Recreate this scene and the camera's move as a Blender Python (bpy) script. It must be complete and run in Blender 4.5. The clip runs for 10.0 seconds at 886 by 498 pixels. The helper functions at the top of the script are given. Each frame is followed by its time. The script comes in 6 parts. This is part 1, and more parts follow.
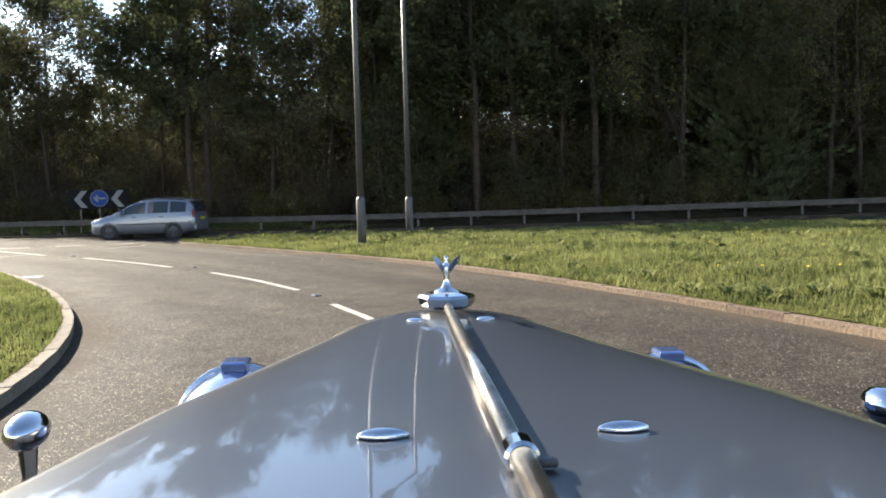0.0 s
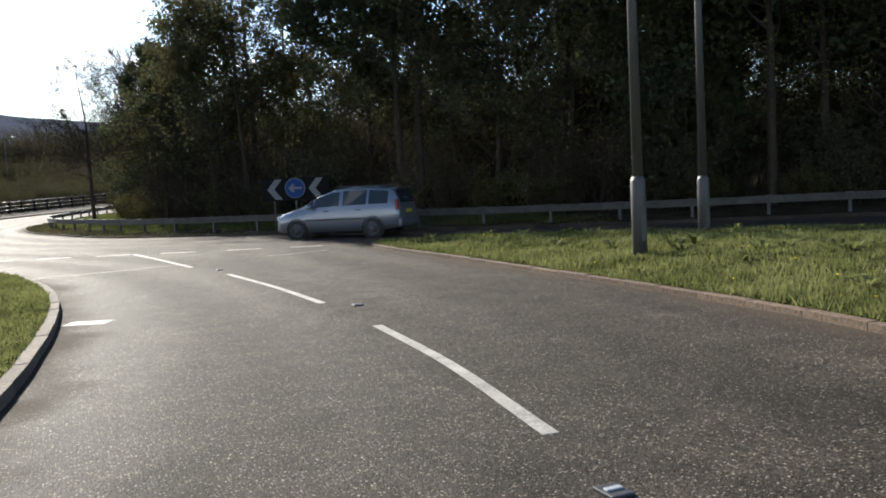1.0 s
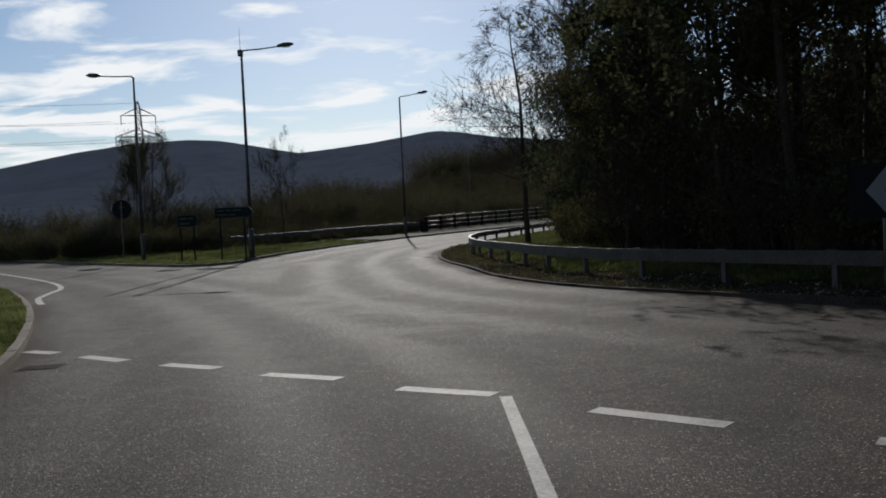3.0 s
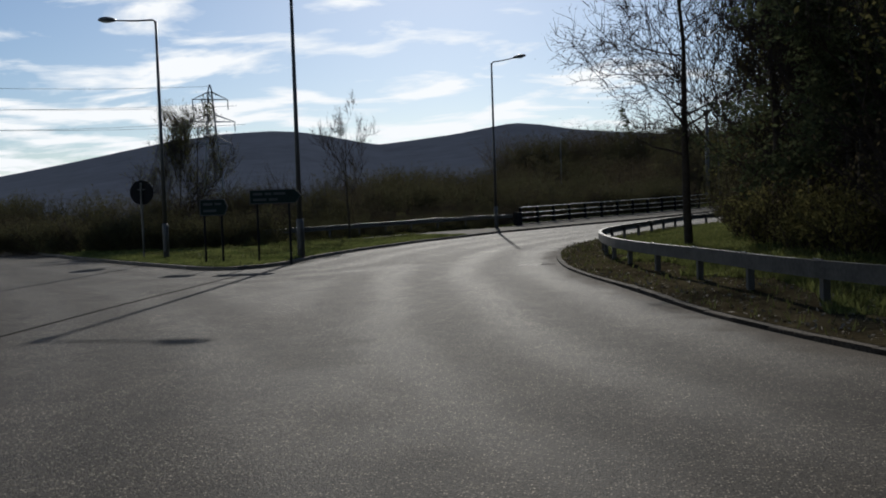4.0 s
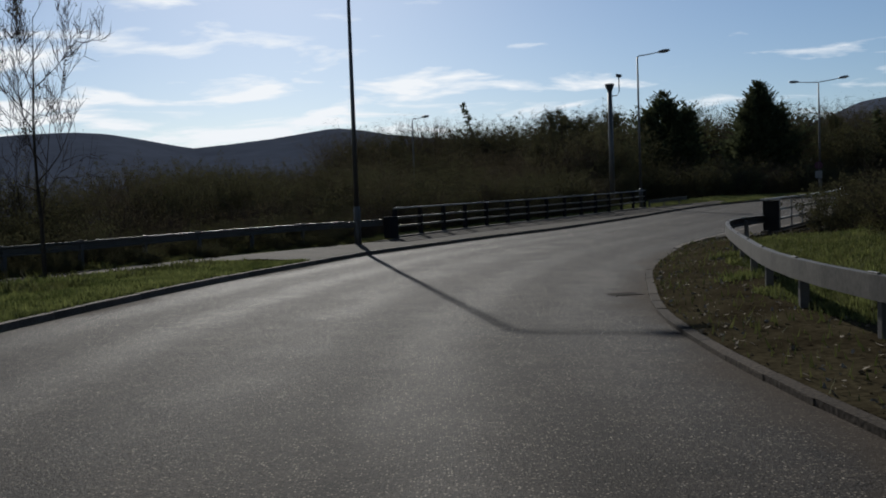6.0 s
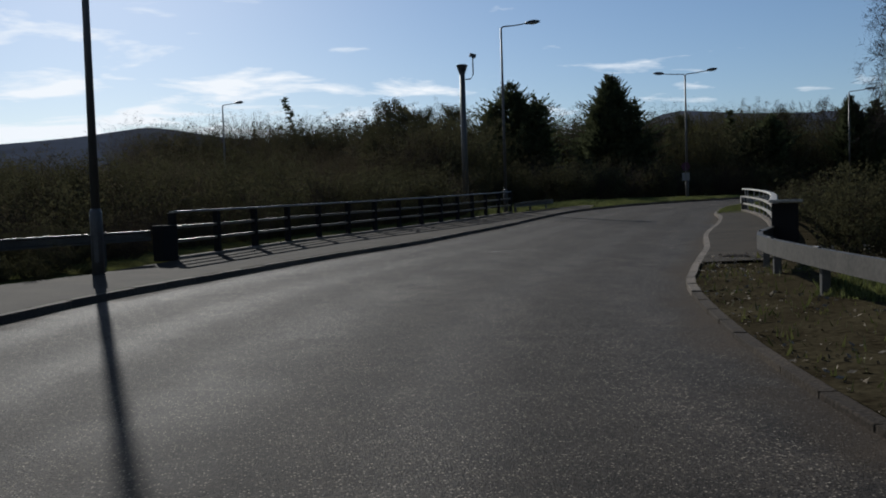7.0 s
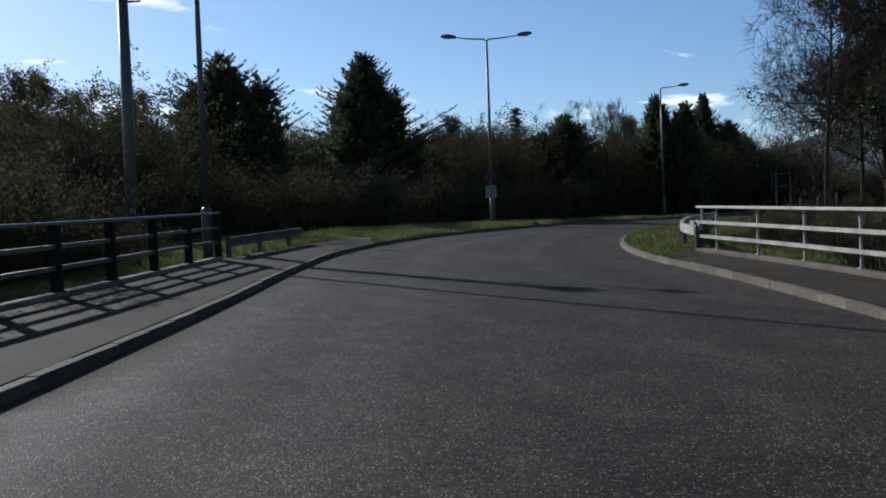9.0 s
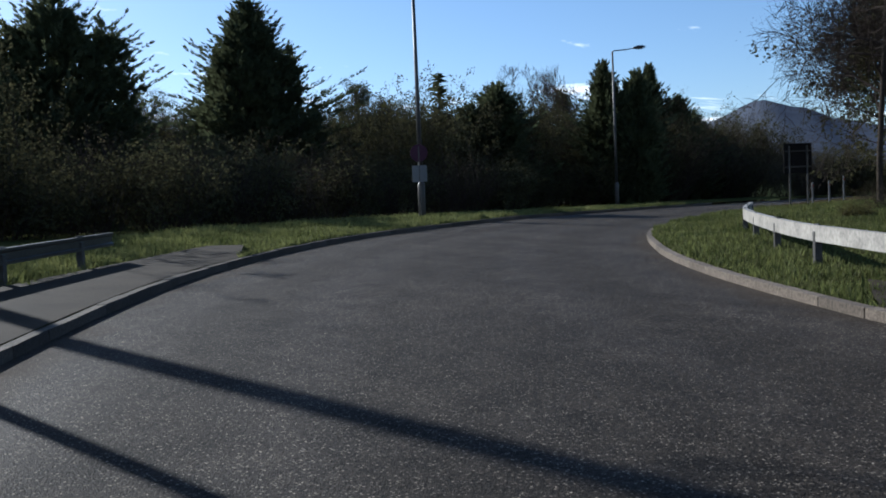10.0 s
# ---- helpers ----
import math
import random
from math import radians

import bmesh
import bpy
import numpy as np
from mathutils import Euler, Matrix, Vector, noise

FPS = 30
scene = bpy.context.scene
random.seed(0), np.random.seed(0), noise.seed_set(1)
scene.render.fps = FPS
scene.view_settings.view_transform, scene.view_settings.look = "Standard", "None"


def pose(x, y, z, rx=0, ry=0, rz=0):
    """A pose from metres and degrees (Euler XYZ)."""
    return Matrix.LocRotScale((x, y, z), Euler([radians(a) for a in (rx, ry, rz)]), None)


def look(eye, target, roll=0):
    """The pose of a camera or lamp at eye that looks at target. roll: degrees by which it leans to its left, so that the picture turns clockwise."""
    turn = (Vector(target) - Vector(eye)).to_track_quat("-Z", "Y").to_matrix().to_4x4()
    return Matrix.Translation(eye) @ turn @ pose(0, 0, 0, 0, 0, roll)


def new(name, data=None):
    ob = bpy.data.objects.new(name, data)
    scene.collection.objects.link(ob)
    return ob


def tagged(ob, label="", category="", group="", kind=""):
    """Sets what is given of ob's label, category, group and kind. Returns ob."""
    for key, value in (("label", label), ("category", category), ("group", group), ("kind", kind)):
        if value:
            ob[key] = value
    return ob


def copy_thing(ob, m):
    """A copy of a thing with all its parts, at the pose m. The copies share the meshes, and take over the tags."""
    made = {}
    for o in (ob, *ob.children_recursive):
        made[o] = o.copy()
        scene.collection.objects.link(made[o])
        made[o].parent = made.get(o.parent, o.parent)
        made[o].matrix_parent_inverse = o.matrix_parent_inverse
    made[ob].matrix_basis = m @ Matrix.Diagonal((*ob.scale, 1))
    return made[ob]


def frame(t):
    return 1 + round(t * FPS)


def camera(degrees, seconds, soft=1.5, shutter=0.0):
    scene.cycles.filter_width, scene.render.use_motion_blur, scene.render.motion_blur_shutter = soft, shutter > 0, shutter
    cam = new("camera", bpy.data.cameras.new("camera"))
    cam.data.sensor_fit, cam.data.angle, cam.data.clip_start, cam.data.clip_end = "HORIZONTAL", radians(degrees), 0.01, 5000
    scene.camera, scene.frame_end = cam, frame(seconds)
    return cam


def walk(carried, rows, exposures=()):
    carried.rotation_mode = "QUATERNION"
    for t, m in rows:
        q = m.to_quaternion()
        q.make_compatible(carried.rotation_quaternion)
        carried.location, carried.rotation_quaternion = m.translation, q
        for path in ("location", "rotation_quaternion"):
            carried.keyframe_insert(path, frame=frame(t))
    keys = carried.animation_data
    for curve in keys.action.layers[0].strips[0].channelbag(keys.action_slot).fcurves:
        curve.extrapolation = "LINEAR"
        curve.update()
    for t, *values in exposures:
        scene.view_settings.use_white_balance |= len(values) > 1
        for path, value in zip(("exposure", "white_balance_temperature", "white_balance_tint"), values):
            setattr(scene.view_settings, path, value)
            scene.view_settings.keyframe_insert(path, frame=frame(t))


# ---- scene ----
# ---------- camera and its walk ----------
cam = camera(53.83, 10.0, soft=1.85)
PATH = [
    (0.0, -0.000, 0.000, 1.540, -38.36, -4.15, 1.59),
    (0.5, 2.434, 3.959, 1.487, -31.15, -4.29, 2.13),
    (1.0, 4.431, 8.308, 1.415, -23.51, -4.54, 2.98),
    (1.3, 5.342, 10.970, 1.386, -18.64, -4.76, 2.75),
    (1.4, 5.602, 11.874, 1.376, -16.93, -4.72, 2.68),
    (1.5, 5.847, 12.785, 1.368, -15.60, -4.01, 2.48),
    (2.0, 6.695, 17.577, 1.344, -7.42, -3.51, 2.67),
    (2.5, 6.770, 22.594, 1.304, -0.00, -3.11, 3.13),
    (3.0, 6.534, 28.003, 1.252, 6.18, -2.10, 2.63),
    (3.2, 6.211, 30.148, 1.233, 8.16, -1.91, 2.27),
    (3.5, 5.523, 33.380, 1.207, 10.34, -1.85, 1.83),
    (4.0, 4.020, 38.840, 1.171, 11.25, -2.39, 1.92),
    (4.3, 3.095, 42.191, 1.155, 10.65, -2.94, 2.42),
    (4.5, 2.508, 44.465, 1.143, 10.23, -3.29, 2.77),
    (5.0, 1.108, 50.234, 1.112, 7.75, -2.80, 2.94),
    (5.2, 0.647, 52.573, 1.103, 6.64, -2.63, 2.80),
    (5.5, 0.066, 56.114, 1.103, 4.62, -2.41, 2.40),
    (6.0, -0.580, 62.119, 1.108, -0.44, -2.39, 2.09),
    (6.3, -0.728, 65.806, 1.114, -4.07, -2.57, 2.11),
    (6.5, -0.726, 68.304, 1.127, -6.33, -2.69, 2.05),
    (7.0, -0.191, 74.282, 1.169, -12.01, -2.51, 1.82),
    (7.5, 0.916, 80.155, 1.242, -17.17, -2.72, 1.83),
    (7.7, 1.490, 82.575, 1.278, -19.47, -2.42, 1.80),
    (7.9, 2.131, 85.017, 1.314, -20.84, -2.51, 1.92),
    (8.0, 2.493, 86.223, 1.334, -22.16, -2.35, 1.93),
    (8.5, 4.578, 92.180, 1.443, -26.50, -1.42, 1.89),
    (9.0, 7.048, 97.975, 1.574, -30.33, -1.59, 2.20),
    (9.5, 9.844, 103.489, 1.712, -33.68, -2.16, 2.08),
    (9.8, 11.561, 106.466, 1.794, -34.58, -2.46, 2.22),
    (10.0, 12.729, 108.372, 1.845, -36.80, -2.68, 2.42),
]
walk(cam, [(t, pose(x, y, z, 90 + p, r, w)) for t, x, y, z, w, p, r in PATH],
     [(0.0, 2.7, 6500, 10), (0.5, 2.45, 6200, 10), (1.0, 1.75, 6050, 10), (2.0, 0.65, 5950, 10), (3.0, 0.0, 5800, 10), (4.5, 0.15, 5800, 10),
      (6.5, 0.0, 5700, 10), (8.0, 0.3, 5500, 10), (9.0, 0.6, 5350, 10), (10.0, 0.95, 5250, 10)])

# ---------- sky, clouds and sun ----------
SUN_AZ, SUN_EL = 10.1, 27.0          # degrees left of +y, degrees above the horizon


def make_world():
    w = bpy.data.worlds.new("sky")
    scene.world = w
    w.use_nodes = True
    nt = w.node_tree
    n, l = nt.nodes, nt.links
    n.clear()
    out, bg = n.new("ShaderNodeOutputWorld"), n.new("ShaderNodeBackground")
    sky = n.new("ShaderNodeTexSky")
    sky.sky_type, sky.sun_disc = "NISHITA", False
    sky.sun_elevation, sky.sun_rotation = radians(SUN_EL), radians(-SUN_AZ)
    sky.air_density, sky.dust_density, sky.ozone_density = 1.0, 0.38, 2.0
    tc = n.new("ShaderNodeTexCoord")
    sep = n.new("ShaderNodeSeparateXYZ")
    l.new(tc.outputs["Generated"], sep.inputs[0])
    # flat cloud layer: project the direction on a plane overhead
    zc = n.new("ShaderNodeMath"); zc.operation = "ADD"; zc.inputs[1].default_value = 0.10
    l.new(sep.outputs["Z"], zc.inputs[0])
    dv = n.new("ShaderNodeVectorMath"); dv.operation = "DIVIDE"
    comb = n.new("ShaderNodeCombineXYZ")
    for i in range(3):
        l.new(zc.outputs[0], comb.inputs[i])
    l.new(tc.outputs["Generated"], dv.inputs[0]); l.new(comb.outputs[0], dv.inputs[1])
    mp = n.new("ShaderNodeMapping")
    mp.inputs["Scale"].default_value = (0.75, 1.05, 0.0)
    mp.inputs["Location"].default_value = (3.1, 1.7, 0.0)
    l.new(dv.outputs[0], mp.inputs[0])
    nz = n.new("ShaderNodeTexNoise"); nz.inputs["Scale"].default_value = 2.1
    nz.inputs["Detail"].default_value = 9; nz.inputs["Roughness"].default_value = 0.55
    nz.inputs["Distortion"].default_value = 0.35
    l.new(mp.outputs[0], nz.inputs["Vector"])
    # more cloud low over the horizon
    low = n.new("ShaderNodeMapRange"); low.inputs[1].default_value, low.inputs[2].default_value = 0.05, 0.42
    low.inputs[3].default_value, low.inputs[4].default_value = 0.10, -0.10
    l.new(sep.outputs["Z"], low.inputs[0])
    # more cloud towards the left of the view
    side = n.new("ShaderNodeMapRange"); side.inputs[1].default_value, side.inputs[2].default_value = -0.4, 0.5
    side.inputs[3].default_value, side.inputs[4].default_value = -0.010, -0.165
    l.new(sep.outputs["X"], side.inputs[0])
    a1 = n.new("ShaderNodeMath"); l.new(nz.outputs["Fac"], a1.inputs[0]); l.new(low.outputs[0], a1.inputs[1])
    a2 = n.new("ShaderNodeMath"); l.new(a1.outputs[0], a2.inputs[0]); l.new(side.outputs[0], a2.inputs[1])
    cr = n.new("ShaderNodeMapRange"); cr.inputs[1].default_value, cr.inputs[2].default_value = 0.50, 0.62
    l.new(a2.outputs[0], cr.inputs[0])
    mix = n.new("ShaderNodeMix"); mix.data_type = "RGBA"
    l.new(cr.outputs[0], mix.inputs[0]); l.new(sky.outputs[0], mix.inputs[6])
    mix.inputs[7].default_value = (15.0, 14.4, 13.2, 1)
    l.new(mix.outputs[2], bg.inputs[0])
    bg.inputs[1].default_value = 0.062
    l.new(bg.outputs[0], out.inputs[0])


make_world()
sun = new("sun", bpy.data.lights.new("sun", "SUN"))
sun.data.energy, sun.data.angle, sun.data.color = 4.0, radians(0.6), (1.0, 0.90, 0.74)
sd = Vector((-math.sin(radians(SUN_AZ)) * math.cos(radians(SUN_EL)),
             math.cos(radians(SUN_AZ)) * math.cos(radians(SUN_EL)), math.sin(radians(SUN_EL))))
sun.matrix_world = look(sd * 200, (0, 0, 0))

# ---------- materials ----------


def mat(name, base, rough=0.8, metal=0.0, vary=0.25, scale=3.0, fine=40.0, bump=0.15, bscale=None, spec=0.5,
        translucent=0.0, rnd=0.0, second=None, coat=0.0):
    """Principled surface whose colour varies at two scales, with a fine bump."""
    m = bpy.data.materials.new(name)
    m.use_nodes = True
    n, l = m.node_tree.nodes, m.node_tree.links
    b = n["Principled BSDF"]
    b.inputs["Roughness"].default_value, b.inputs["Metallic"].default_value = rough, metal
    b.inputs["Specular IOR Level"].default_value = spec
    b.inputs["Coat Weight"].default_value = coat
    tc = n.new("ShaderNodeTexCoord")
    big, small = n.new("ShaderNodeTexNoise"), n.new("ShaderNodeTexNoise")
    big.inputs["Scale"].default_value, small.inputs["Scale"].default_value = scale, fine
    big.inputs["Detail"].default_value, small.inputs["Detail"].default_value = 4, 3
    l.new(tc.outputs["Object"], big.inputs["Vector"]); l.new(tc.outputs["Object"], small.inputs["Vector"])
    s = n.new("ShaderNodeMath"); s.operation = "ADD"
    l.new(big.outputs["Fac"], s.inputs[0]); l.new(small.outputs["Fac"], s.inputs[1])
    r = n.new("ShaderNodeMapRange"); r.inputs[1].default_value, r.inputs[2].default_value = 0.7, 1.3
    l.new(s.outputs[0], r.inputs[0])
    mix = n.new("ShaderNodeMix"); mix.data_type = "RGBA"
    c = Vector(base)
    lo = c * (1 - vary)
    hi = Vector(second) if second else c * (1 + vary)
    mix.inputs[6].default_value, mix.inputs[7].default_value = (*lo, 1), (*hi, 1)
    l.new(r.outputs[0], mix.inputs[0])
    colour = mix.outputs[2]
    if rnd:
        oi = n.new("ShaderNodeObjectInfo")
        rr = n.new("ShaderNodeMapRange"); rr.inputs[3].default_value, rr.inputs[4].default_value = 1 - rnd, 1 + rnd
        l.new(oi.outputs["Random"], rr.inputs[0])
        mul = n.new("ShaderNodeVectorMath"); mul.operation = "SCALE"
        l.new(colour, mul.inputs[0]); l.new(rr.outputs[0], mul.inputs["Scale"])
        colour = mul.outputs[0]
    l.new(colour, b.inputs["Base Color"])
    if bump:
        bp = n.new("ShaderNodeBump"); bp.inputs["Strength"].default_value = bump
        bp.inputs["Distance"].default_value = min(0.02, 0.6 / fine)
        l.new(small.outputs["Fac"], bp.inputs["Height"]); l.new(bp.outputs[0], b.inputs["Normal"])
    if translucent:
        tr, add = n.new("ShaderNodeBsdfTranslucent"), n.new("ShaderNodeMixShader")
        l.new(colour, tr.inputs[0])
        add.inputs[0].default_value = translucent
        l.new(b.outputs[0], add.inputs[1]); l.new(tr.outputs[0], add.inputs[2])
        l.new(add.outputs[0], n["Material Output"].inputs[0])
    return m


M_ASPHALT = mat("asphalt", (0.0235, 0.0193, 0.0148), 0.8, vary=0.5, scale=2.2, fine=42, bump=0.6, spec=0.09)


def wear_asphalt(m):
    """Pale stone chips and smoother worn patches in the asphalt."""
    n, l = m.node_tree.nodes, m.node_tree.links
    b = n["Principled BSDF"]
    tc = n.new("ShaderNodeTexCoord")
    vo = n.new("ShaderNodeTexVoronoi"); vo.inputs["Scale"].default_value = 48
    l.new(tc.outputs["Object"], vo.inputs["Vector"])
    chip = n.new("ShaderNodeMapRange"); chip.inputs[1].default_value, chip.inputs[2].default_value = 0.42, 0.20
    l.new(vo.outputs["Distance"], chip.inputs[0])
    pick = n.new("ShaderNodeSeparateColor"); l.new(vo.outputs["Color"], pick.inputs[0])
    sel = n.new("ShaderNodeMapRange"); sel.inputs[1].default_value, sel.inputs[2].default_value = 0.42, 0.92
    l.new(pick.outputs[0], sel.inputs[0])
    k = n.new("ShaderNodeMath"); k.operation = "MULTIPLY"
    l.new(chip.outputs[0], k.inputs[0]); l.new(sel.outputs[0], k.inputs[1])
    old = b.inputs["Base Color"].links[0].from_socket
    mix = n.new("ShaderNodeMix"); mix.data_type = "RGBA"
    l.new(k.outputs[0], mix.inputs[0]); l.new(old, mix.inputs[6])
    mix.inputs[7].default_value = (0.21, 0.18, 0.14, 1)
    l.new(mix.outputs[2], b.inputs["Base Color"])
    # single stones, some dark and some pale
    gr = n.new("ShaderNodeTexVoronoi"); gr.inputs["Scale"].default_value = 44
    l.new(tc.outputs["Object"], gr.inputs["Vector"])
    gs = n.new("ShaderNodeSeparateColor"); l.new(gr.outputs["Color"], gs.inputs[0])
    gm = n.new("ShaderNodeMapRange"); gm.inputs[3].default_value, gm.inputs[4].default_value = 0.5, 1.55
    l.new(gs.outputs[1], gm.inputs[0])
    stones = n.new("ShaderNodeVectorMath"); stones.operation = "SCALE"
    l.new(mix.outputs[2], stones.inputs[0]); l.new(gm.outputs[0], stones.inputs["Scale"])
    # lighter polished patches, well apart
    wear = n.new("ShaderNodeTexNoise"); wear.inputs["Scale"].default_value = 0.35; wear.inputs["Detail"].default_value = 8
    wear.inputs["Roughness"].default_value = 0.65
    tracks = n.new("ShaderNodeMapping"); tracks.inputs["Scale"].default_value = (2.6, 0.5, 1.0)
    tracks.inputs["Rotation"].default_value = (0, 0, 0.12)
    l.new(tc.outputs["Object"], tracks.inputs[0]); l.new(tracks.outputs[0], wear.inputs["Vector"])
    rr = n.new("ShaderNodeMapRange"); rr.inputs[1].default_value, rr.inputs[2].default_value = 0.42, 0.72
    rr.inputs[3].default_value, rr.inputs[4].default_value = 0.9, 1.38
    l.new(wear.outputs["Fac"], rr.inputs[0])
    sc = n.new("ShaderNodeVectorMath"); sc.operation = "SCALE"
    l.new(stones.outputs[0], sc.inputs[0]); l.new(rr.outputs[0], sc.inputs["Scale"])
    # dust in the gutter, polished wheel tracks along the kerbs
    at = n.new("ShaderNodeAttribute"); at.attribute_name = "edge"
    wob = n.new("ShaderNodeTexNoise"); wob.inputs["Scale"].default_value = 1.6; wob.inputs["Detail"].default_value = 5
    l.new(tc.outputs["Object"], wob.inputs["Vector"])
    wv = n.new("ShaderNodeMath"); wv.operation = "MULTIPLY_ADD"; wv.inputs[1].default_value, wv.inputs[2].default_value = 0.9, -0.45
    l.new(wob.outputs["Fac"], wv.inputs[0])
    dist = n.new("ShaderNodeMath"); l.new(at.outputs["Fac"], dist.inputs[0]); l.new(wv.outputs[0], dist.inputs[1])
    dust = n.new("ShaderNodeMapRange"); dust.inputs[1].default_value, dust.inputs[2].default_value = 0.62, 0.12
    dust.inputs[3].default_value, dust.inputs[4].default_value = 0.0, 0.75
    l.new(dist.outputs[0], dust.inputs[0])
    dirty = n.new("ShaderNodeMix"); dirty.data_type = "RGBA"
    l.new(dust.outputs[0], dirty.inputs[0]); l.new(sc.outputs[0], dirty.inputs[6])
    dirty.inputs[7].default_value = (0.060, 0.046, 0.032, 1)
    wave = n.new("ShaderNodeMath"); wave.operation = "PINGPONG"; wave.inputs[1].default_value = 0.9
    l.new(dist.outputs[0], wave.inputs[0])
    tr = n.new("ShaderNodeMapRange"); tr.interpolation_type = "SMOOTHSTEP"
    tr.inputs[1].default_value, tr.inputs[2].default_value = 0.25, 0.75
    tr.inputs[3].default_value, tr.inputs[4].default_value = 0.93, 1.10
    l.new(wave.outputs[0], tr.inputs[0])
    worn = n.new("ShaderNodeVectorMath"); worn.operation = "SCALE"
    l.new(dirty.outputs[2], worn.inputs[0]); l.new(tr.outputs[0], worn.inputs["Scale"])
    l.new(worn.outputs[0], b.inputs["Base Color"])
    ro = n.new("ShaderNodeMapRange"); ro.inputs[1].default_value, ro.inputs[2].default_value = 0.25, 0.75
    ro.inputs[3].default_value, ro.inputs[4].default_value = 0.80, 0.74
    l.new(wave.outputs[0], ro.inputs[0])
    rd = n.new("ShaderNodeMath"); rd.operation = "MULTIPLY_ADD"; rd.inputs[1].default_value = 0.2
    l.new(dust.outputs[0], rd.inputs[0]); l.new(ro.outputs[0], rd.inputs[2]); l.new(rd.outputs[0], b.inputs["Roughness"])
    # relief of single stones
    st = n.new("ShaderNodeTexVoronoi"); st.inputs["Scale"].default_value = 95
    l.new(tc.outputs["Object"], st.inputs["Vector"])
    bp = n.new("ShaderNodeBump"); bp.invert = True
    bp.inputs["Strength"].default_value, bp.inputs["Distance"].default_value = 0.85, 0.005
    l.new(st.outputs["Distance"], bp.inputs["Height"])
    l.new(b.inputs["Normal"].links[0].from_socket, bp.inputs["Normal"]); l.new(bp.outputs[0], b.inputs["Normal"])


wear_asphalt(M_ASPHALT)
M_PAVE = mat("worn_tarmac_path", (0.034, 0.027, 0.0185), 0.9, spec=0.08, vary=0.5, scale=0.9, fine=60, bump=0.4)
M_KERB = mat("concrete_kerb", (0.132, 0.108, 0.083), 0.9, spec=0.2, vary=0.45, scale=1.5, fine=30, bump=0.4, rnd=0.22)
M_KERBBROWN = mat("brown_stained_kerb", (0.115, 0.084, 0.060), 0.9, spec=0.15, vary=0.5, scale=1.5, fine=30, bump=0.4, rnd=0.22)
M_KERBSOIL = mat("soil_stained_kerb", (0.048, 0.038, 0.028), 0.95, spec=0.1, vary=0.6, scale=1.1, fine=26, bump=0.5, rnd=0.3)
M_KERBDARK = mat("dark_concrete_kerb", (0.085, 0.070, 0.055), 0.9, spec=0.2, vary=0.45, scale=1.5, fine=30, bump=0.4, rnd=0.22)
M_SOIL = mat("soil_and_turf", (0.050, 0.050, 0.020), 1.0, spec=0.0, vary=0.5, scale=0.8, fine=12, bump=0.8, second=(0.095, 0.098, 0.032))
M_FIELD = mat("rough_field", (0.035, 0.040, 0.018), 1.0, spec=0.0, vary=0.4, scale=0.02, fine=0.5, bump=0.2)
M_LITTER = mat("leaf_litter", (0.036, 0.028, 0.017), 1.0, spec=0.0, vary=0.5, scale=1.2, fine=14, bump=0.9, second=(0.062, 0.052, 0.03))
M_GRASS = mat("grass_blades", (0.098, 0.122, 0.034), 0.8, spec=0.12, vary=0.5, scale=0.6, fine=5, bump=0, translucent=0.42, second=(0.195, 0.203, 0.075))
M_GRASSLUSH = mat("lush_grass_blades", (0.064, 0.096, 0.024), 0.8, spec=0.12, vary=0.55, scale=0.7, fine=5, bump=0, translucent=0.45, second=(0.175, 0.188, 0.062))
M_GRASSDULL = mat("dull_grass_blades", (0.058, 0.078, 0.020), 0.8, spec=0.15, vary=0.45, scale=0.5, fine=6, bump=0, translucent=0.35, second=(0.115, 0.115, 0.042))
M_LINE = mat("road_paint", (0.20, 0.19, 0.17), 0.75, vary=0.5, scale=3, fine=35, bump=0.2)
# left parapet rails: darker copy of the rail colour, holding the shade of their backlit faces
M_RAILD = mat("shade_darkened_rail", (0.135, 0.128, 0.115), 0.36, metal=0.85, spec=0.3, vary=0.25, scale=2, fine=20, bump=0.1)
M_GALV = mat("galvanised_steel", (0.085, 0.082, 0.076), 0.44, spec=0.3, metal=0.9, vary=0.2, scale=2, fine=25, bump=0.08)
M_RAILG = mat("grey_weathered_barrier", (0.050, 0.046, 0.039), 0.6, spec=0.2, vary=0.4, scale=2.5, fine=18, bump=0.1)
# near-black colour of the painted shadow line on the junction
M_STRIPSHADE = mat("painted_strip_shadow", (0.008, 0.007, 0.006), 0.95, spec=0.02, vary=0.3, scale=3, fine=40, bump=0.2)
M_DEADLEAF = mat("dead_leaves", (0.12, 0.088, 0.05), 0.9, spec=0.1, vary=0.5, scale=2, fine=30, bump=0, second=(0.30, 0.26, 0.20))
M_RAILP = mat("weathered_painted_rail", (0.27, 0.25, 0.215), 0.6, vary=0.4, scale=2.5, fine=18, bump=0.1)
M_POST = mat("lamp_column_paint", (0.055, 0.052, 0.048), 0.5, metal=0.2, vary=0.2, scale=1.5, fine=20, bump=0.08)
M_DARK = mat("dark_plastic", (0.03, 0.03, 0.032), 0.45, vary=0.2, bump=0.05)
M_LENS = mat("lamp_glass", (0.35, 0.36, 0.36), 0.2, vary=0.1, bump=0)
M_BARK = mat("bark", (0.040, 0.032, 0.024), 0.95, spec=0.1, vary=0.4, scale=2, fine=14, bump=0.9)
M_BARKPALE = mat("pale_bark", (0.16, 0.14, 0.11), 0.9, vary=0.5, scale=2, fine=10, bump=0.6)
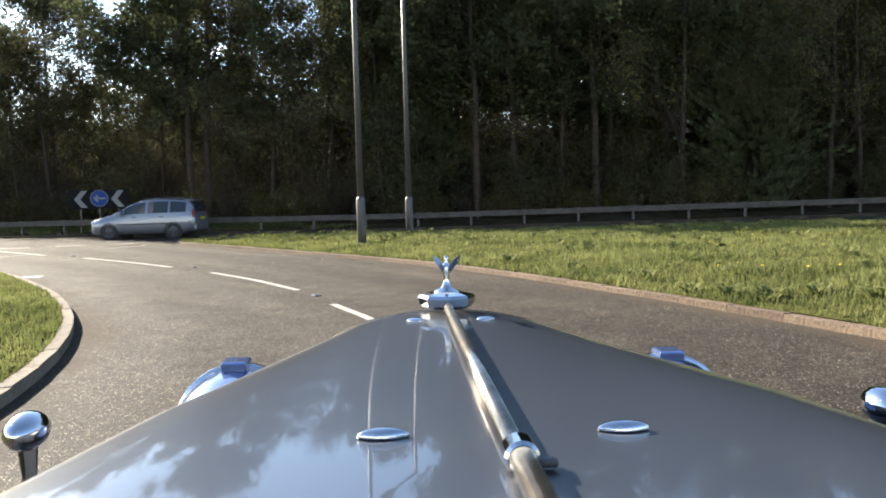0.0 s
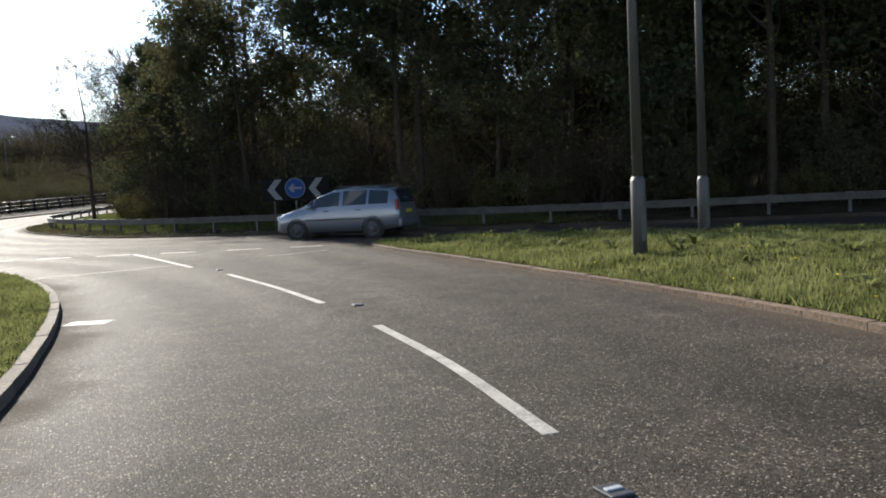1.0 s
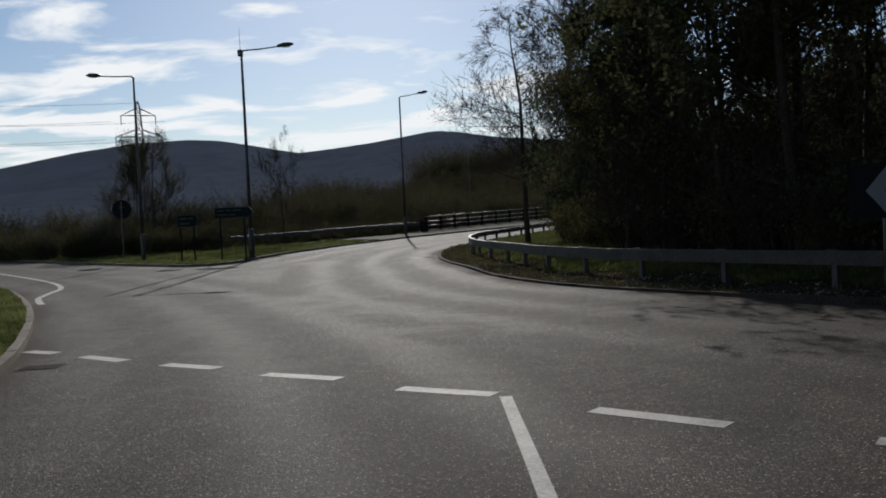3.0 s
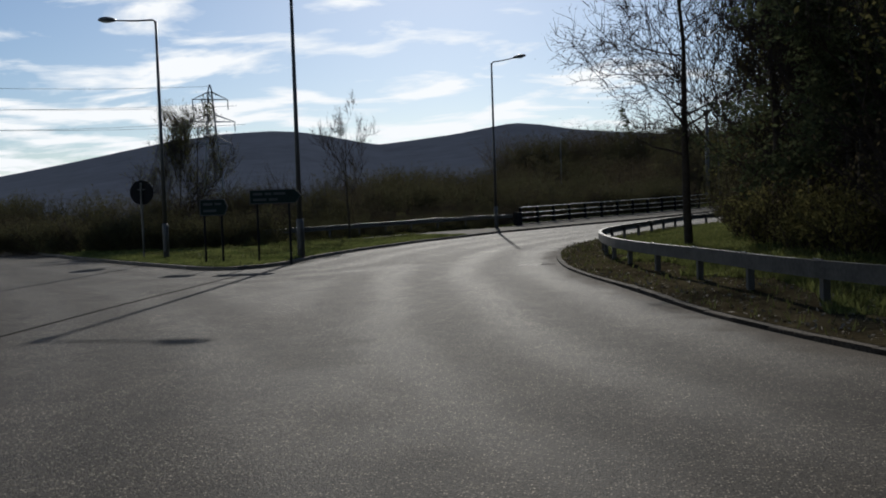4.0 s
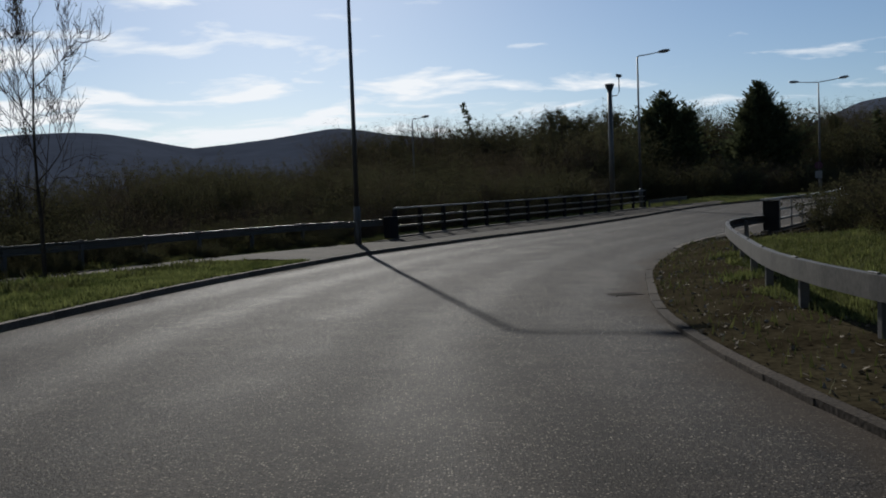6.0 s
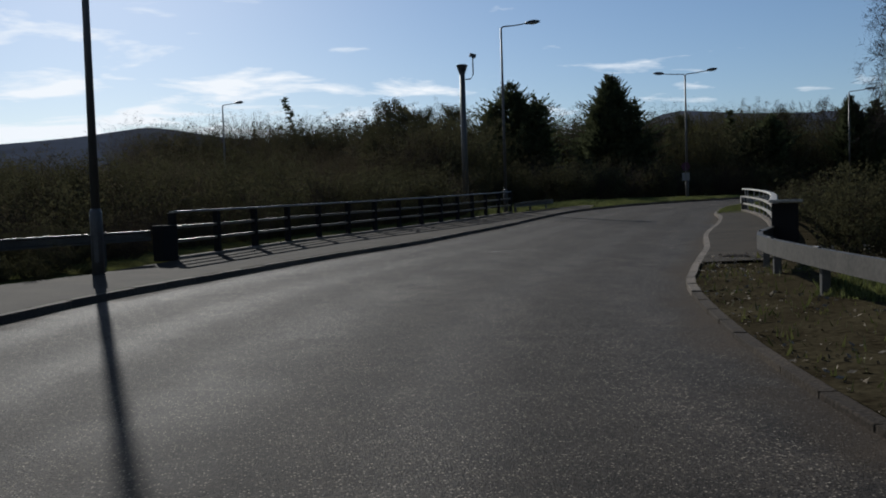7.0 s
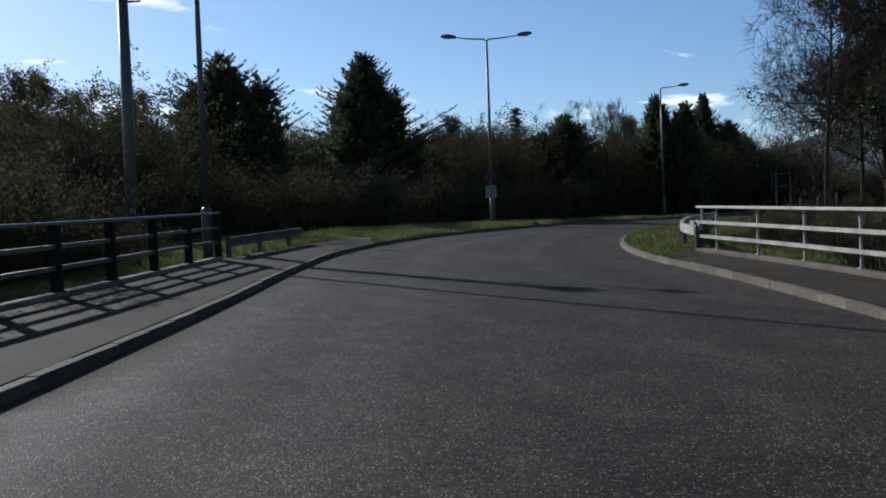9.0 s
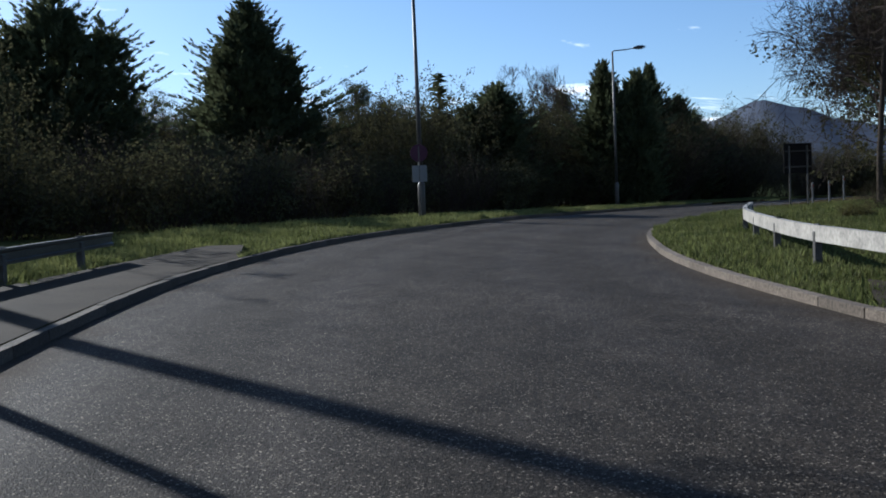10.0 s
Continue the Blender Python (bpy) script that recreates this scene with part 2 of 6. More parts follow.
M_TWIG = mat("twig_bark", (0.040, 0.031, 0.025), 0.95, spec=0.05, vary=0.3, scale=2, fine=14, bump=0)
M_NEEDLE = mat("needles", (0.062, 0.071, 0.036), 0.9, spec=0.0, vary=0.4, scale=0.5, fine=4, bump=0, translucent=0.42, rnd=0.2)
M_LEAF = mat("spring_leaves", (0.092, 0.085, 0.033), 0.9, spec=0.0, vary=0.4, scale=0.5, fine=4, bump=0, translucent=0.36, rnd=0.25)
M_LEAFBROWN = mat("budding_leaves", (0.080, 0.066, 0.040), 0.9, spec=0.0, vary=0.4, scale=0.5, fine=4, bump=0, translucent=0.36, rnd=0.25)
M_LEAFDARK = mat("dark_leaves", (0.060, 0.057, 0.029), 0.9, spec=0.0, vary=0.4, scale=0.6, fine=4, bump=0, translucent=0.32, rnd=0.25)
M_LEAFNEW = mat("fresh_leaves", (0.11, 0.105, 0.028), 0.85, spec=0.05, vary=0.35, scale=0.5, fine=4, bump=0, translucent=0.35, rnd=0.15)
# distance haze is mixed into this flat blue-grey hill colour
M_HILL = mat("hazed_hillside", (0.068, 0.077, 0.098), 1.0, spec=0.0, vary=0.14, scale=0.004, fine=0.02, bump=0)
M_STEELD = mat("pylon_steel", (0.16, 0.17, 0.19), 0.7, vary=0.1, bump=0)

# ---------- plan: kerb lines, ground height ----------


def g(x, y):
    """Height of the road surface: a shallow dip, rising to the bridge."""
    yc, xc = min(max(y, -15), 132), min(max(x, -45), 60)
    h = (0.4454 * xc + -1.1305 * yc) / 100 + 0.5048 * (yc / 50) ** 2 * 0.1 + 1.2651 * (yc / 50) ** 3 * 0.1
    k = min(max((x - 11) / 8, 0), 1) * min(max((44 - y) / 12, 0), 1)
    return h - 0.18 * k


def spline(pts, step=0.9):
    """Even points along a smooth curve through pts."""
    P = [Vector((*p, 0)) for p in pts]
    P = [2 * P[0] - P[1]] + P + [2 * P[-1] - P[-2]]
    fine = []
    for i in range(1, len(P) - 2):
        a, b, c, d = P[i - 1:i + 3]
        for k in range(12):
            t = k / 12
            fine.append(0.5 * (2 * b + (c - a) * t + (2 * a - 5 * b + 4 * c - d) * t * t + (3 * b - a - 3 * c + d) * t ** 3))
    fine.append(P[-2])
    out, left = [fine[0]], step
    for a, b in zip(fine, fine[1:]):
        while (b - a).length >= left:
            a = a + (b - a).normalized() * left
            out.append(a)
            left = step
        left -= (b - a).length
    if left < step * 0.7:
        out.append(fine[-1])
    return [(p.x, p.y) for p in out]


K1 = [(-1, -10), (2.5, -5), (5.3, -0.9), (7.2, 2), (8.3, 3.9), (9.2, 6.9), (9.9, 9.5), (10.6, 12.5), (11.1, 15.7), (11.4, 20),
      (11.6, 24.5), (11.7, 28), (11.9, 30.4), (12.5, 31.7), (13.5, 31.2), (15.5, 29.3), (19.5, 25.3), (24, 20.7), (31.5, 13), (43, 2), (58, -12)]
K2 = [(-16, -9), (-9, -4), (-4, 0.5), (-1, 3.8), (0.4, 5.8), (1.4, 7.3), (2.4, 9.4), (3.2, 11.9), (3.8, 15), (4.1, 18), (4.25, 21), (4.2, 24),
      (3.9, 26.7), (3.4, 29.2), (2.6, 31.7), (1.5, 34.8), (0.5, 37), (-1, 40), (-3.8, 44.8), (-7.2, 49.8), (-10.5, 54), (-17, 61), (-28, 72), (-45, 88)]
K3 = [(-45, 99), (-28, 82), (-16.9, 71.5), (-11, 66.3), (-8.7, 64.4), (-7.3, 64.5), (-6.9, 66.3), (-7, 70), (-6.8, 74), (-6.1, 78.5), (-5.2, 82.3),
      (-3.8, 86.6), (-2.6, 89.8), (-1.1, 92.4), (1.5, 96.8), (4.5, 101), (7.6, 106), (10.8, 111.2), (14.1, 116.8), (17.3, 121.5), (20.8, 125.2),
      (25, 128.3), (31, 131), (40, 134), (52, 137), (75, 142)]
K4 = [(62, -8), (48, 6), (36, 17.5), (28.5, 25.2), (23.8, 29.8), (19.2, 34), (13.9, 37.9), (11.7, 40.8), (9.5, 43.6), (7, 47), (5.3, 51), (4.4, 54.8),
      (3.5, 58), (2.7, 61.5), (2.2, 65.5), (2.0, 69.5), (2.2, 73), (2.8, 76.2), (3.9, 80.6), (5.95, 86), (7.35, 88.6), (8.75, 90.95), (10.4, 93.7),
      (13.2, 98.8), (17, 104.8), (20.1, 110.1), (21.5, 113), (24, 116.8), (26.8, 120), (31, 123.6), (37, 126.5), (48, 130), (75, 136)]
C1, C2, C3, C4 = (spline(k) for k in (K1, K2, K3, K4))

# ---------- building helpers ----------


def link_mesh(name, verts, faces, material, parent=None, label="", smooth=False):
    me = bpy.data.meshes.new(name)
    me.from_pydata(verts, [], faces)
    if smooth:
        me.polygons.foreach_set("use_smooth", [True] * len(me.polygons))
    if material:
        me.materials.append(material)
    ob = new(name, me)
    if parent:
        ob.parent = parent
    if label:
        ob["label"] = label
    return ob


def part(name, bm, material, parent, label="", smooth=False):
    """One bmesh as one mesh object under a thing or a part."""
    me = bpy.data.meshes.new(name)
    bmesh.ops.recalc_face_normals(bm, faces=bm.faces)
    bm.to_mesh(me)
    bm.free()
    if smooth:
        me.polygons.foreach_set("use_smooth", [True] * len(me.polygons))
    me.materials.append(material)
    ob = new(name, me)
    ob.parent = parent
    if label:
        ob["label"] = label
    return ob


def thing(name, label, category, m=None, group="", kind=""):
    ob = new(name)
    if m is not None:
        ob.matrix_world = m
    return tagged(ob, label, category, group, kind)


def bm_box(bm, size, at=(0, 0, 0), rot=None, bevel=0.0):
    m = Matrix.Translation(at) @ (rot or Matrix()) @ Matrix.Diagonal((*size, 1))
    r = bmesh.ops.create_cube(bm, size=1, matrix=m)
    if bevel:
        edges = {e for v in r["verts"] for e in v.link_edges}
        bmesh.ops.bevel(bm, geom=list(edges), offset=bevel, segments=2, affect="EDGES", profile=0.5)


def box(size, at=(0, 0, 0), rot=None, bevel=0.0):
    bm = bmesh.new()
    bm_box(bm, size, at, rot, bevel)
    return bm


def bm_tube(bm, pts, radii, sides=8, cap=True):
    """A tube through pts with a radius at each."""
    pts = [Vector(p) for p in pts]
    rings, up = [], Vector((0.12, 0.2, 1)).normalized()
    for i, p in enumerate(pts):
        d = (pts[min(i + 1, len(pts) - 1)] - pts[max(i - 1, 0)]).normalized()
        a = d.cross(up if abs(d.dot(up)) < 0.95 else Vector((1, 0, 0))).normalized()
        b = d.cross(a)
        rings.append([bm.verts.new(p + (a * math.cos(2 * math.pi * k / sides) + b * math.sin(2 * math.pi * k / sides)) * radii[i])
                      for k in range(sides)])
    for r0, r1 in zip(rings, rings[1:]):
        for k in range(sides):
            bm.faces.new((r0[k], r0[(k + 1) % sides], r1[(k + 1) % sides], r1[k]))
    if cap:
        bm.faces.new(rings[0][::-1]); bm.faces.new(rings[-1])


def tube(pts, radii, sides=8):
    bm = bmesh.new()
    bm_tube(bm, pts, radii, sides)
    return bm


def bm_sweep(bm, line, profile, closed=True):
    """A profile of (side, up) swept along a line of 3D points; side points to the right of the way."""
    line = [Vector(p) for p in line]
    rings = []
    for i, p in enumerate(line):
        d = line[min(i + 1, len(line) - 1)] - line[max(i - 1, 0)]
        d.z = 0
        d.normalize()
        s = Vector((d.y, -d.x, 0))
        rings.append([bm.verts.new(p + s * a + Vector((0, 0, b))) for a, b in profile])
    n = len(profile)
    for r0, r1 in zip(rings, rings[1:]):
        for k in range(n if closed else n - 1):
            bm.faces.new((r0[k], r0[(k + 1) % n], r1[(k + 1) % n], r1[k]))
    if closed:
        bm.faces.new(rings[0][::-1]); bm.faces.new(rings[-1])


def lathe(profile, sides=20, m=None, ring=False):
    """A turned shape from (radius, height) pairs; ring: open in the middle."""
    bm = bmesh.new()
    rings = [[bm.verts.new((r * math.cos(2 * math.pi * k / sides), r * math.sin(2 * math.pi * k / sides), z)) for k in range(sides)] for r, z in profile]
    for r0, r1 in zip(rings, rings[1:] + rings[:1] if ring else rings[1:]):
        for k in range(sides):
            bm.faces.new((r0[k], r0[(k + 1) % sides], r1[(k + 1) % sides], r1[k]))
    if not ring:
        bm.faces.new(rings[0][::-1]); bm.faces.new(rings[-1])
    if m is not None:
        bm.transform(m)
    return bm


def inside(p, poly):
    x, y = p
    c = False
    for (x0, y0), (x1, y1) in zip(poly, poly[1:] + poly[:1]):
        if (y0 > y) != (y1 > y) and x < (x1 - x0) * (y - y0) / (y1 - y0) + x0:
            c = not c
    return c


def near_line(p, line):
    """Distance to the nearest point of a dense line."""
    return min(math.hypot(p[0] - a, p[1] - b) for a, b in line)


def area(name, outline, height, material, step=1.0, label="", category=""):
    """A sheet of ground inside an outline, with a height for each place."""
    from mathutils.geometry import delaunay_2d_cdt
    xs, ys = [p[0] for p in outline], [p[1] for p in outline]
    pts = [Vector(p) for p in outline]
    k = len(pts)
    rng = random.Random(5)
    arr = np.array(outline)
    x = min(xs)
    while x < max(xs):
        y = min(ys)
        while y < max(ys):
            p = (x + rng.uniform(-0.2, 0.2) * step, y + rng.uniform(-0.2, 0.2) * step)
            if inside(p, outline) and np.min(np.hypot(arr[:, 0] - p[0], arr[:, 1] - p[1])) > step * 0.6:
                pts.append(Vector(p))
            y += step
        x += step
    v, _, f, *_ = delaunay_2d_cdt(pts, [(i, (i + 1) % k) for i in range(k)], [], 1, 0.001)
    verts = [(p.x, p.y, height(p.x, p.y)) for p in v]
    faces = [q if (v[q[1]] - v[q[0]]).cross(v[q[2]] - v[q[0]]) > 0 else q[::-1] for q in f]
    ob = link_mesh(name, verts, faces, material, smooth=True)
    return tagged(ob, label, category, kind="structure")


# ---------- ground, road and verges ----------


def rise(x, y):
    """A wooded rise beyond the bridge."""
    a, b = min(max((y - 205) / 30, 0), 1), min(max((x + 26) / 16, 0), 1)
    return 8.0 * a * a * (3 - 2 * a) * b * b * (3 - 2 * b)


def build_ground():
    # one sheet to the horizon, below the road near by
    xs = [-3000, -1200, -500, -200, -100, -70, -50] + list(range(-45, 81, 5)) + [95, 110, 150, 250, 500, 1200, 3000]
    ys = [-3000, -1000, -300, -100, -50, -30] + list(range(-25, 151, 5)) + [165, 190, 205, 212, 219, 226, 233, 240, 260, 300, 500, 900, 1700, 3200]
    verts, faces = [], []
    for y in ys:
        for x in xs:
            d = 0.30
            if y > 150 or x < -46 or x > 66:
                d = 0.5 + 0.004 * min(max(abs(x) - 46, 0) + max(y - 150, 0), 600)
            if 45 < y < 130 and -45 < x < -5 and x < -8 - (96 - y) * 0.1:
                d = 0.9
            verts.append((x, y, g(x, y) - d + rise(x, y)))
    n = len(xs)
    for j in range(len(ys) - 1):
        for i in range(n - 1):
            faces.append((j * n + i, j * n + i + 1, (j + 1) * n + i + 1, (j + 1) * n + i))
    tagged(link_mesh("ground", verts, faces, M_FIELD, smooth=True), "rough grassy ground reaching to the hills", "ground", kind="structure")


build_ground()
ROAD_OUT = ([(a, b) for a, b in spline(K4, 4)] + [(75, 142)] + [(a, b) for a, b in spline(K3, 4)][::-1] +
            [(a, b) for a, b in spline(K2, 4)][::-1] + [(-10, -16)] + [(a, b) for a, b in spline(K1, 4)])
road = tagged(area("road", ROAD_OUT, g, M_ASPHALT, 1.2), "grey worn asphalt carriageway of a junction and bridge", "road", kind="structure")


def edge_distance(ob_):
    """Stores at each point of the road how far it lies from the nearest kerb."""
    n = len(ob_.data.vertices)
    co = np.empty(n * 3)
    ob_.data.vertices.foreach_get("co", co)
    co = co.reshape(-1, 3)
    kerbs = np.array(C1 + C2 + C3 + C4)
    d = np.array([np.min(np.hypot(kerbs[:, 0] - p[0], kerbs[:, 1] - p[1])) for p in co])
    ob_.data.attributes.new("edge", "FLOAT", "POINT").data.foreach_set("value", d.astype(np.float32))


edge_distance(road)


def bank(x, y, line, up, reach, base=0.11):
    d = min(near_line((x, y), line), reach)
    s = d / reach
    return g(x, y) + base + up * (s * s * (3 - 2 * s)) + (0.035 * noise.noise(Vector((x * 0.7, y * 0.7, 0))) + 0.03 * noise.noise(Vector((x * 1.9, y * 1.9, 4)))) * min(d, 1)


def inset(line, d):
    """A line moved to its left by d."""
    out = []
    for i, (x, y) in enumerate(line):
        a, b = line[max(i - 1, 0)], line[min(i + 1, len(line) - 1)]
        dx, dy = b[0] - a[0], b[1] - a[1]
        k = math.hypot(dx, dy)
        out.append((x - dy / k * d, y + dx / k * d))
    return out


V1 = inset(C1, -0.13) + [(58, -16), (20, -20), (2, -16)]
tagged(area("verge_1", V1, lambda x, y: bank(x, y, C1, 0.24, 3.5, 0.075), M_SOIL, 0.8), "mown grass verge beside the slip road", "grass verge")
V2 = inset(C2, 0.13) + [(-60, 90), (-60, -20), (-20, -14)]
tagged(area("verge_2", V2, lambda x, y: bank(x, y, C2, 0.2, 4), M_SOIL, 1.6), "mown grass verge with a pale kerb", "grass verge")
PARL = spline([(-2.2, 96.2), (1.1, 102.1), (4.4, 106.9), (7.8, 111.6), (11.4, 117), (13.5, 120.05)], 2.0)
PARR = spline([(9.9, 90.0), (14.3, 96.8), (17.5, 102), (20.2, 106.8), (22.0, 110.4), (23.2, 113.2)], 2.0)
KL = [p for p in inset(C3, 0.14) if 86.0 < p[1] < 124.4 and p[0] > -6.5]
WL = ([(-11.9, 80.6), (-9.8, 84.2), (-7.9, 87.2), (-6.7, 88.9), (-5.2, 90.8), (-3.5, 93.0), (-2.5, 95.2)] + inset(PARL, 0.25)[1:-1] +
      [(13.7, 120.2), (15.3, 122.2), (18.0, 125.0), (20.0, 126.8), (20.7, 126.4)])
FOOT_L = [(-10.7, 80.0), (-8.7, 83.7), (-7.0, 86.2), (-5.7, 86.9), (-4.7, 86.5)] + KL + WL[::-1]
V3 = inset(C3, 0.13) + [(75, 160), (20, 160), (-30, 150), (-60, 130), (-60, 100)]
tagged(area("verge_3", V3, lambda x, y: bank(x, y, C3, 0.1, 5) - (0.15 if inside((x, y), FOOT_L) else 0.0), M_SOIL, 0.9), "rough grass verge under bushes", "grass verge")
V4 = inset(C4, -0.13) + [(78, 120), (90, 60), (75, -10)]
tagged(area("verge_4", V4, lambda x, y: bank(x, y, C4, 0.35, 7, 0.06 if y < 86 else 0.11) if not 87 < y < 115 else g(x, y) + 0.08 - 0.12 * min(max(near_line((x, y), C4) - 2.4, 0), 3), M_LITTER, 1.6), "woodland floor of dead leaves and grass", "woodland floor")


def build_kerb(name, line, side, label, sink=0.035, buried=0.0, stone=None, first=None):
    """Kerb stones in a row, each one a block of its own along the line."""
    root = thing(name, label, "kerb", kind="structure")
    rng = random.Random(len(line))
    shapes = []
    for k in range(8):
        bm = box((0.9, 0.14, 0.30), (0, 0, 0), bevel=0.009)
        for v in bm.verts:
            v.co += Vector((0, rng.uniform(-0.004, 0.004), rng.uniform(-0.004, 0.004)))
        me = bpy.data.meshes.new("kerbstone")
        bm.to_mesh(me); bm.free()
        me.materials.append(stone if stone and k > 3 else first or M_KERB)
        shapes.append(me)
    for (x0, y0), (x1, y1) in zip(line, line[1:]):
        cx, cy = (x0 + x1) / 2, (y0 + y1) / 2
        if not (-30 < cx < 55 and -12 < cy < 137):
            continue
        dx, dy = (x1 - x0) / 0.9, (y1 - y0) / 0.9
        ob = new("kerbstone", shapes[rng.randrange(4) + (4 if (cy > 86) != bool(buried) else 0)])
        ob.parent = root
        slope = math.atan2(g(x1, y1) - g(x0, y0), 0.9)
        ob.matrix_world = (Matrix.Translation((cx + dy * 0.07 * side, cy - dx * 0.07 * side, g(cx, cy) - sink - buried * min(max((cy - 40) / 4, 0), 1) * min(max((88 - cy) / 4, 0), 1) + rng.uniform(-0.006, 0.004)))
                           @ Matrix.Rotation(math.atan2(dy, dx) + rng.uniform(-0.008, 0.008), 4, "Z") @ Matrix.Rotation(-slope, 4, "Y"))


def strip(name, line, width, material, lift=0.004, parent=None, label=""):
    """A thin painted strip on the road."""
    bm = bmesh.new()
    bm_sweep(bm, [(x, y, g(x, y)) for x, y in line], [(-width / 2, lift - 0.01), (width / 2, lift - 0.01), (width / 2, lift), (-width / 2, lift)])
    return part(name, bm, material, parent, label)


def road_marks():
    root = thing("centre_line", "worn white broken centre line on the slip road", "road marking", kind="structure")
    for a in ([(6.2, 35.4), (6.6, 32), (6.95, 28.3)], [(7.3, 25.8), (7.5, 22.5), (7.55, 19.8)], [(7.5, 17.4), (7.3, 15), (6.95, 12.7)],
              [(6.35, 10.6), (5.7, 8.4), (4.9, 6.7)], [(3.9, 4.9), (2.6, 3.0), (1.2, 1.2)]):
        strip("line", spline(a, 0.5), 0.105, M_LINE, parent=root)
    root = thing("give_way_line", "white broken give-way line across the junction", "road marking", kind="structure")
    for x0, y0, x1, y1 in ((-0.6, 39.4, 0, 39.1), (0.6, 38.7, 1.4, 38.2), (2.1, 37.8, 2.9, 37.4), (3.6, 36.9, 4.5, 36.5), (5.2, 35.9, 6.1, 35.5),
                           (6.9, 34.8, 7.8, 34.2), (8.6, 33.7, 9.5, 33.2), (10.2, 32.6, 11.0, 32.2)):
        strip("dash", [(x0, y0), ((x0 + x1) / 2, (y0 + y1) / 2), (x1, y1)], 0.2, M_LINE, parent=root)
    root = thing("worn_cross_line", "faded pale line across the slip road", "road marking", kind="structure")
    strip("line", [(3.5, 29.1), (5.2, 29.25), (7.0, 29.5)], 0.07, M_LINE, parent=root)
    strip("line", [(9.0, 29.95), (10.6, 30.2)], 0.06, M_LINE, parent=root)
    root = thing("edge_mark", "short white mark beside the kerb", "road marking", kind="structure")
    strip("mark", [(4.35, 20.55), (4.85, 20.3)], 0.34, M_LINE, parent=root)
    root = thing("splitter_arc", "white curved edge line round the verge nose", "road marking", kind="structure")
    strip("line", spline([(-19.7, 67.5), (-12, 58.8), (-8.6, 54.2), (-7.4, 51.4), (-6.6, 49.6), (-5.3, 47.6)], 0.6), 0.16, M_LINE, parent=root)
    root = thing("lane_mark", "short white mark on the road", "road marking", kind="structure")
    strip("mark", [(1.3, 63.2), (1.9, 63.2)], 0.1, M_LINE, parent=root)
    strip("mark", [(5.7, 96.8), (6.4, 96.5)], 0.1, M_LINE, parent=root)
    # dark strip painted on the junction as the lamp column's cast shadow
    root = thing("tarmac_joint", "dark strip painted as a lamp column's shadow on the asphalt", "road joint", kind="structure")
    strip("shadow_strip", spline([(-4.7, 49.5), (-5.6, 55), (-6.5, 62)], 1.0), 0.09, M_STRIPSHADE, parent=root)
    for x, y in ((7.85, 19.2), (7.33, 27.0), (6.7, 11.7)):
        st = thing("road_stud", "small raised reflecting road stud", "road stud", Matrix.Translation((x, y, g(x, y))), group="road studs")
        part("housing", box((0.13, 0.17, 0.02), (0, 0, 0.008), bevel=0.006), M_DARK, st)
        part("reflector", box((0.09, 0.04, 0.012), (0, 0, 0.022), bevel=0.004), M_LENS, st)


road_marks()

# ---------- pavements on the bridge ----------
LIFT_L, LIFT_R = 0.2, 0.15


PATHS = []


def pavement(name, kerb, wall, lift, side, label):
    """Tarmac footway between a kerb and a line behind it."""
    a = [p for p in kerb]
    poly = a + wall[::-1]
    PATHS.append(poly)
    return tagged(area(name, poly, lambda x, y: g(x, y) + 0.12 + (lift - 0.12) * min(near_line((x, y), kerb) / 2.5, 1), M_PAVE, 0.8), label, "pavement", kind="structure")


PATHS.append(FOOT_L)
tagged(area("pavement_1", FOOT_L, lambda x, y: g(x, y) + 0.12 + (LIFT_L - 0.12) * min(near_line((x, y), KL) / 2.5, 1), M_PAVE, 0.8), "grey tarmac footway along the barrier and bridge parapet", "pavement", kind="structure")
KR = [p for p in inset(C4, -0.14) if 89.5 < p[1] < 113.5 and p[0] > 6]
pavement("pavement_2", KR, [(9.2, 89.3)] + inset(PARR, -0.25) + [(23.6, 114)], LIFT_R, 1, "grey tarmac footway with a pale worn kerb")

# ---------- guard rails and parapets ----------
# sign backs; also the left parapet posts, with their shade in the colour
M_SIGNBACK = mat("dark_sign_back_shaded_post", (0.016, 0.015, 0.015), 0.8, spec=0.06, vary=0.15, bump=0.05)
BEAM = [(-0.05, -0.12), (0.05, -0.12), (0.05, -0.075), (0.02, -0.055), (0.02, 0.055), (0.05, 0.075), (0.05, 0.12), (-0.05, 0.12)]


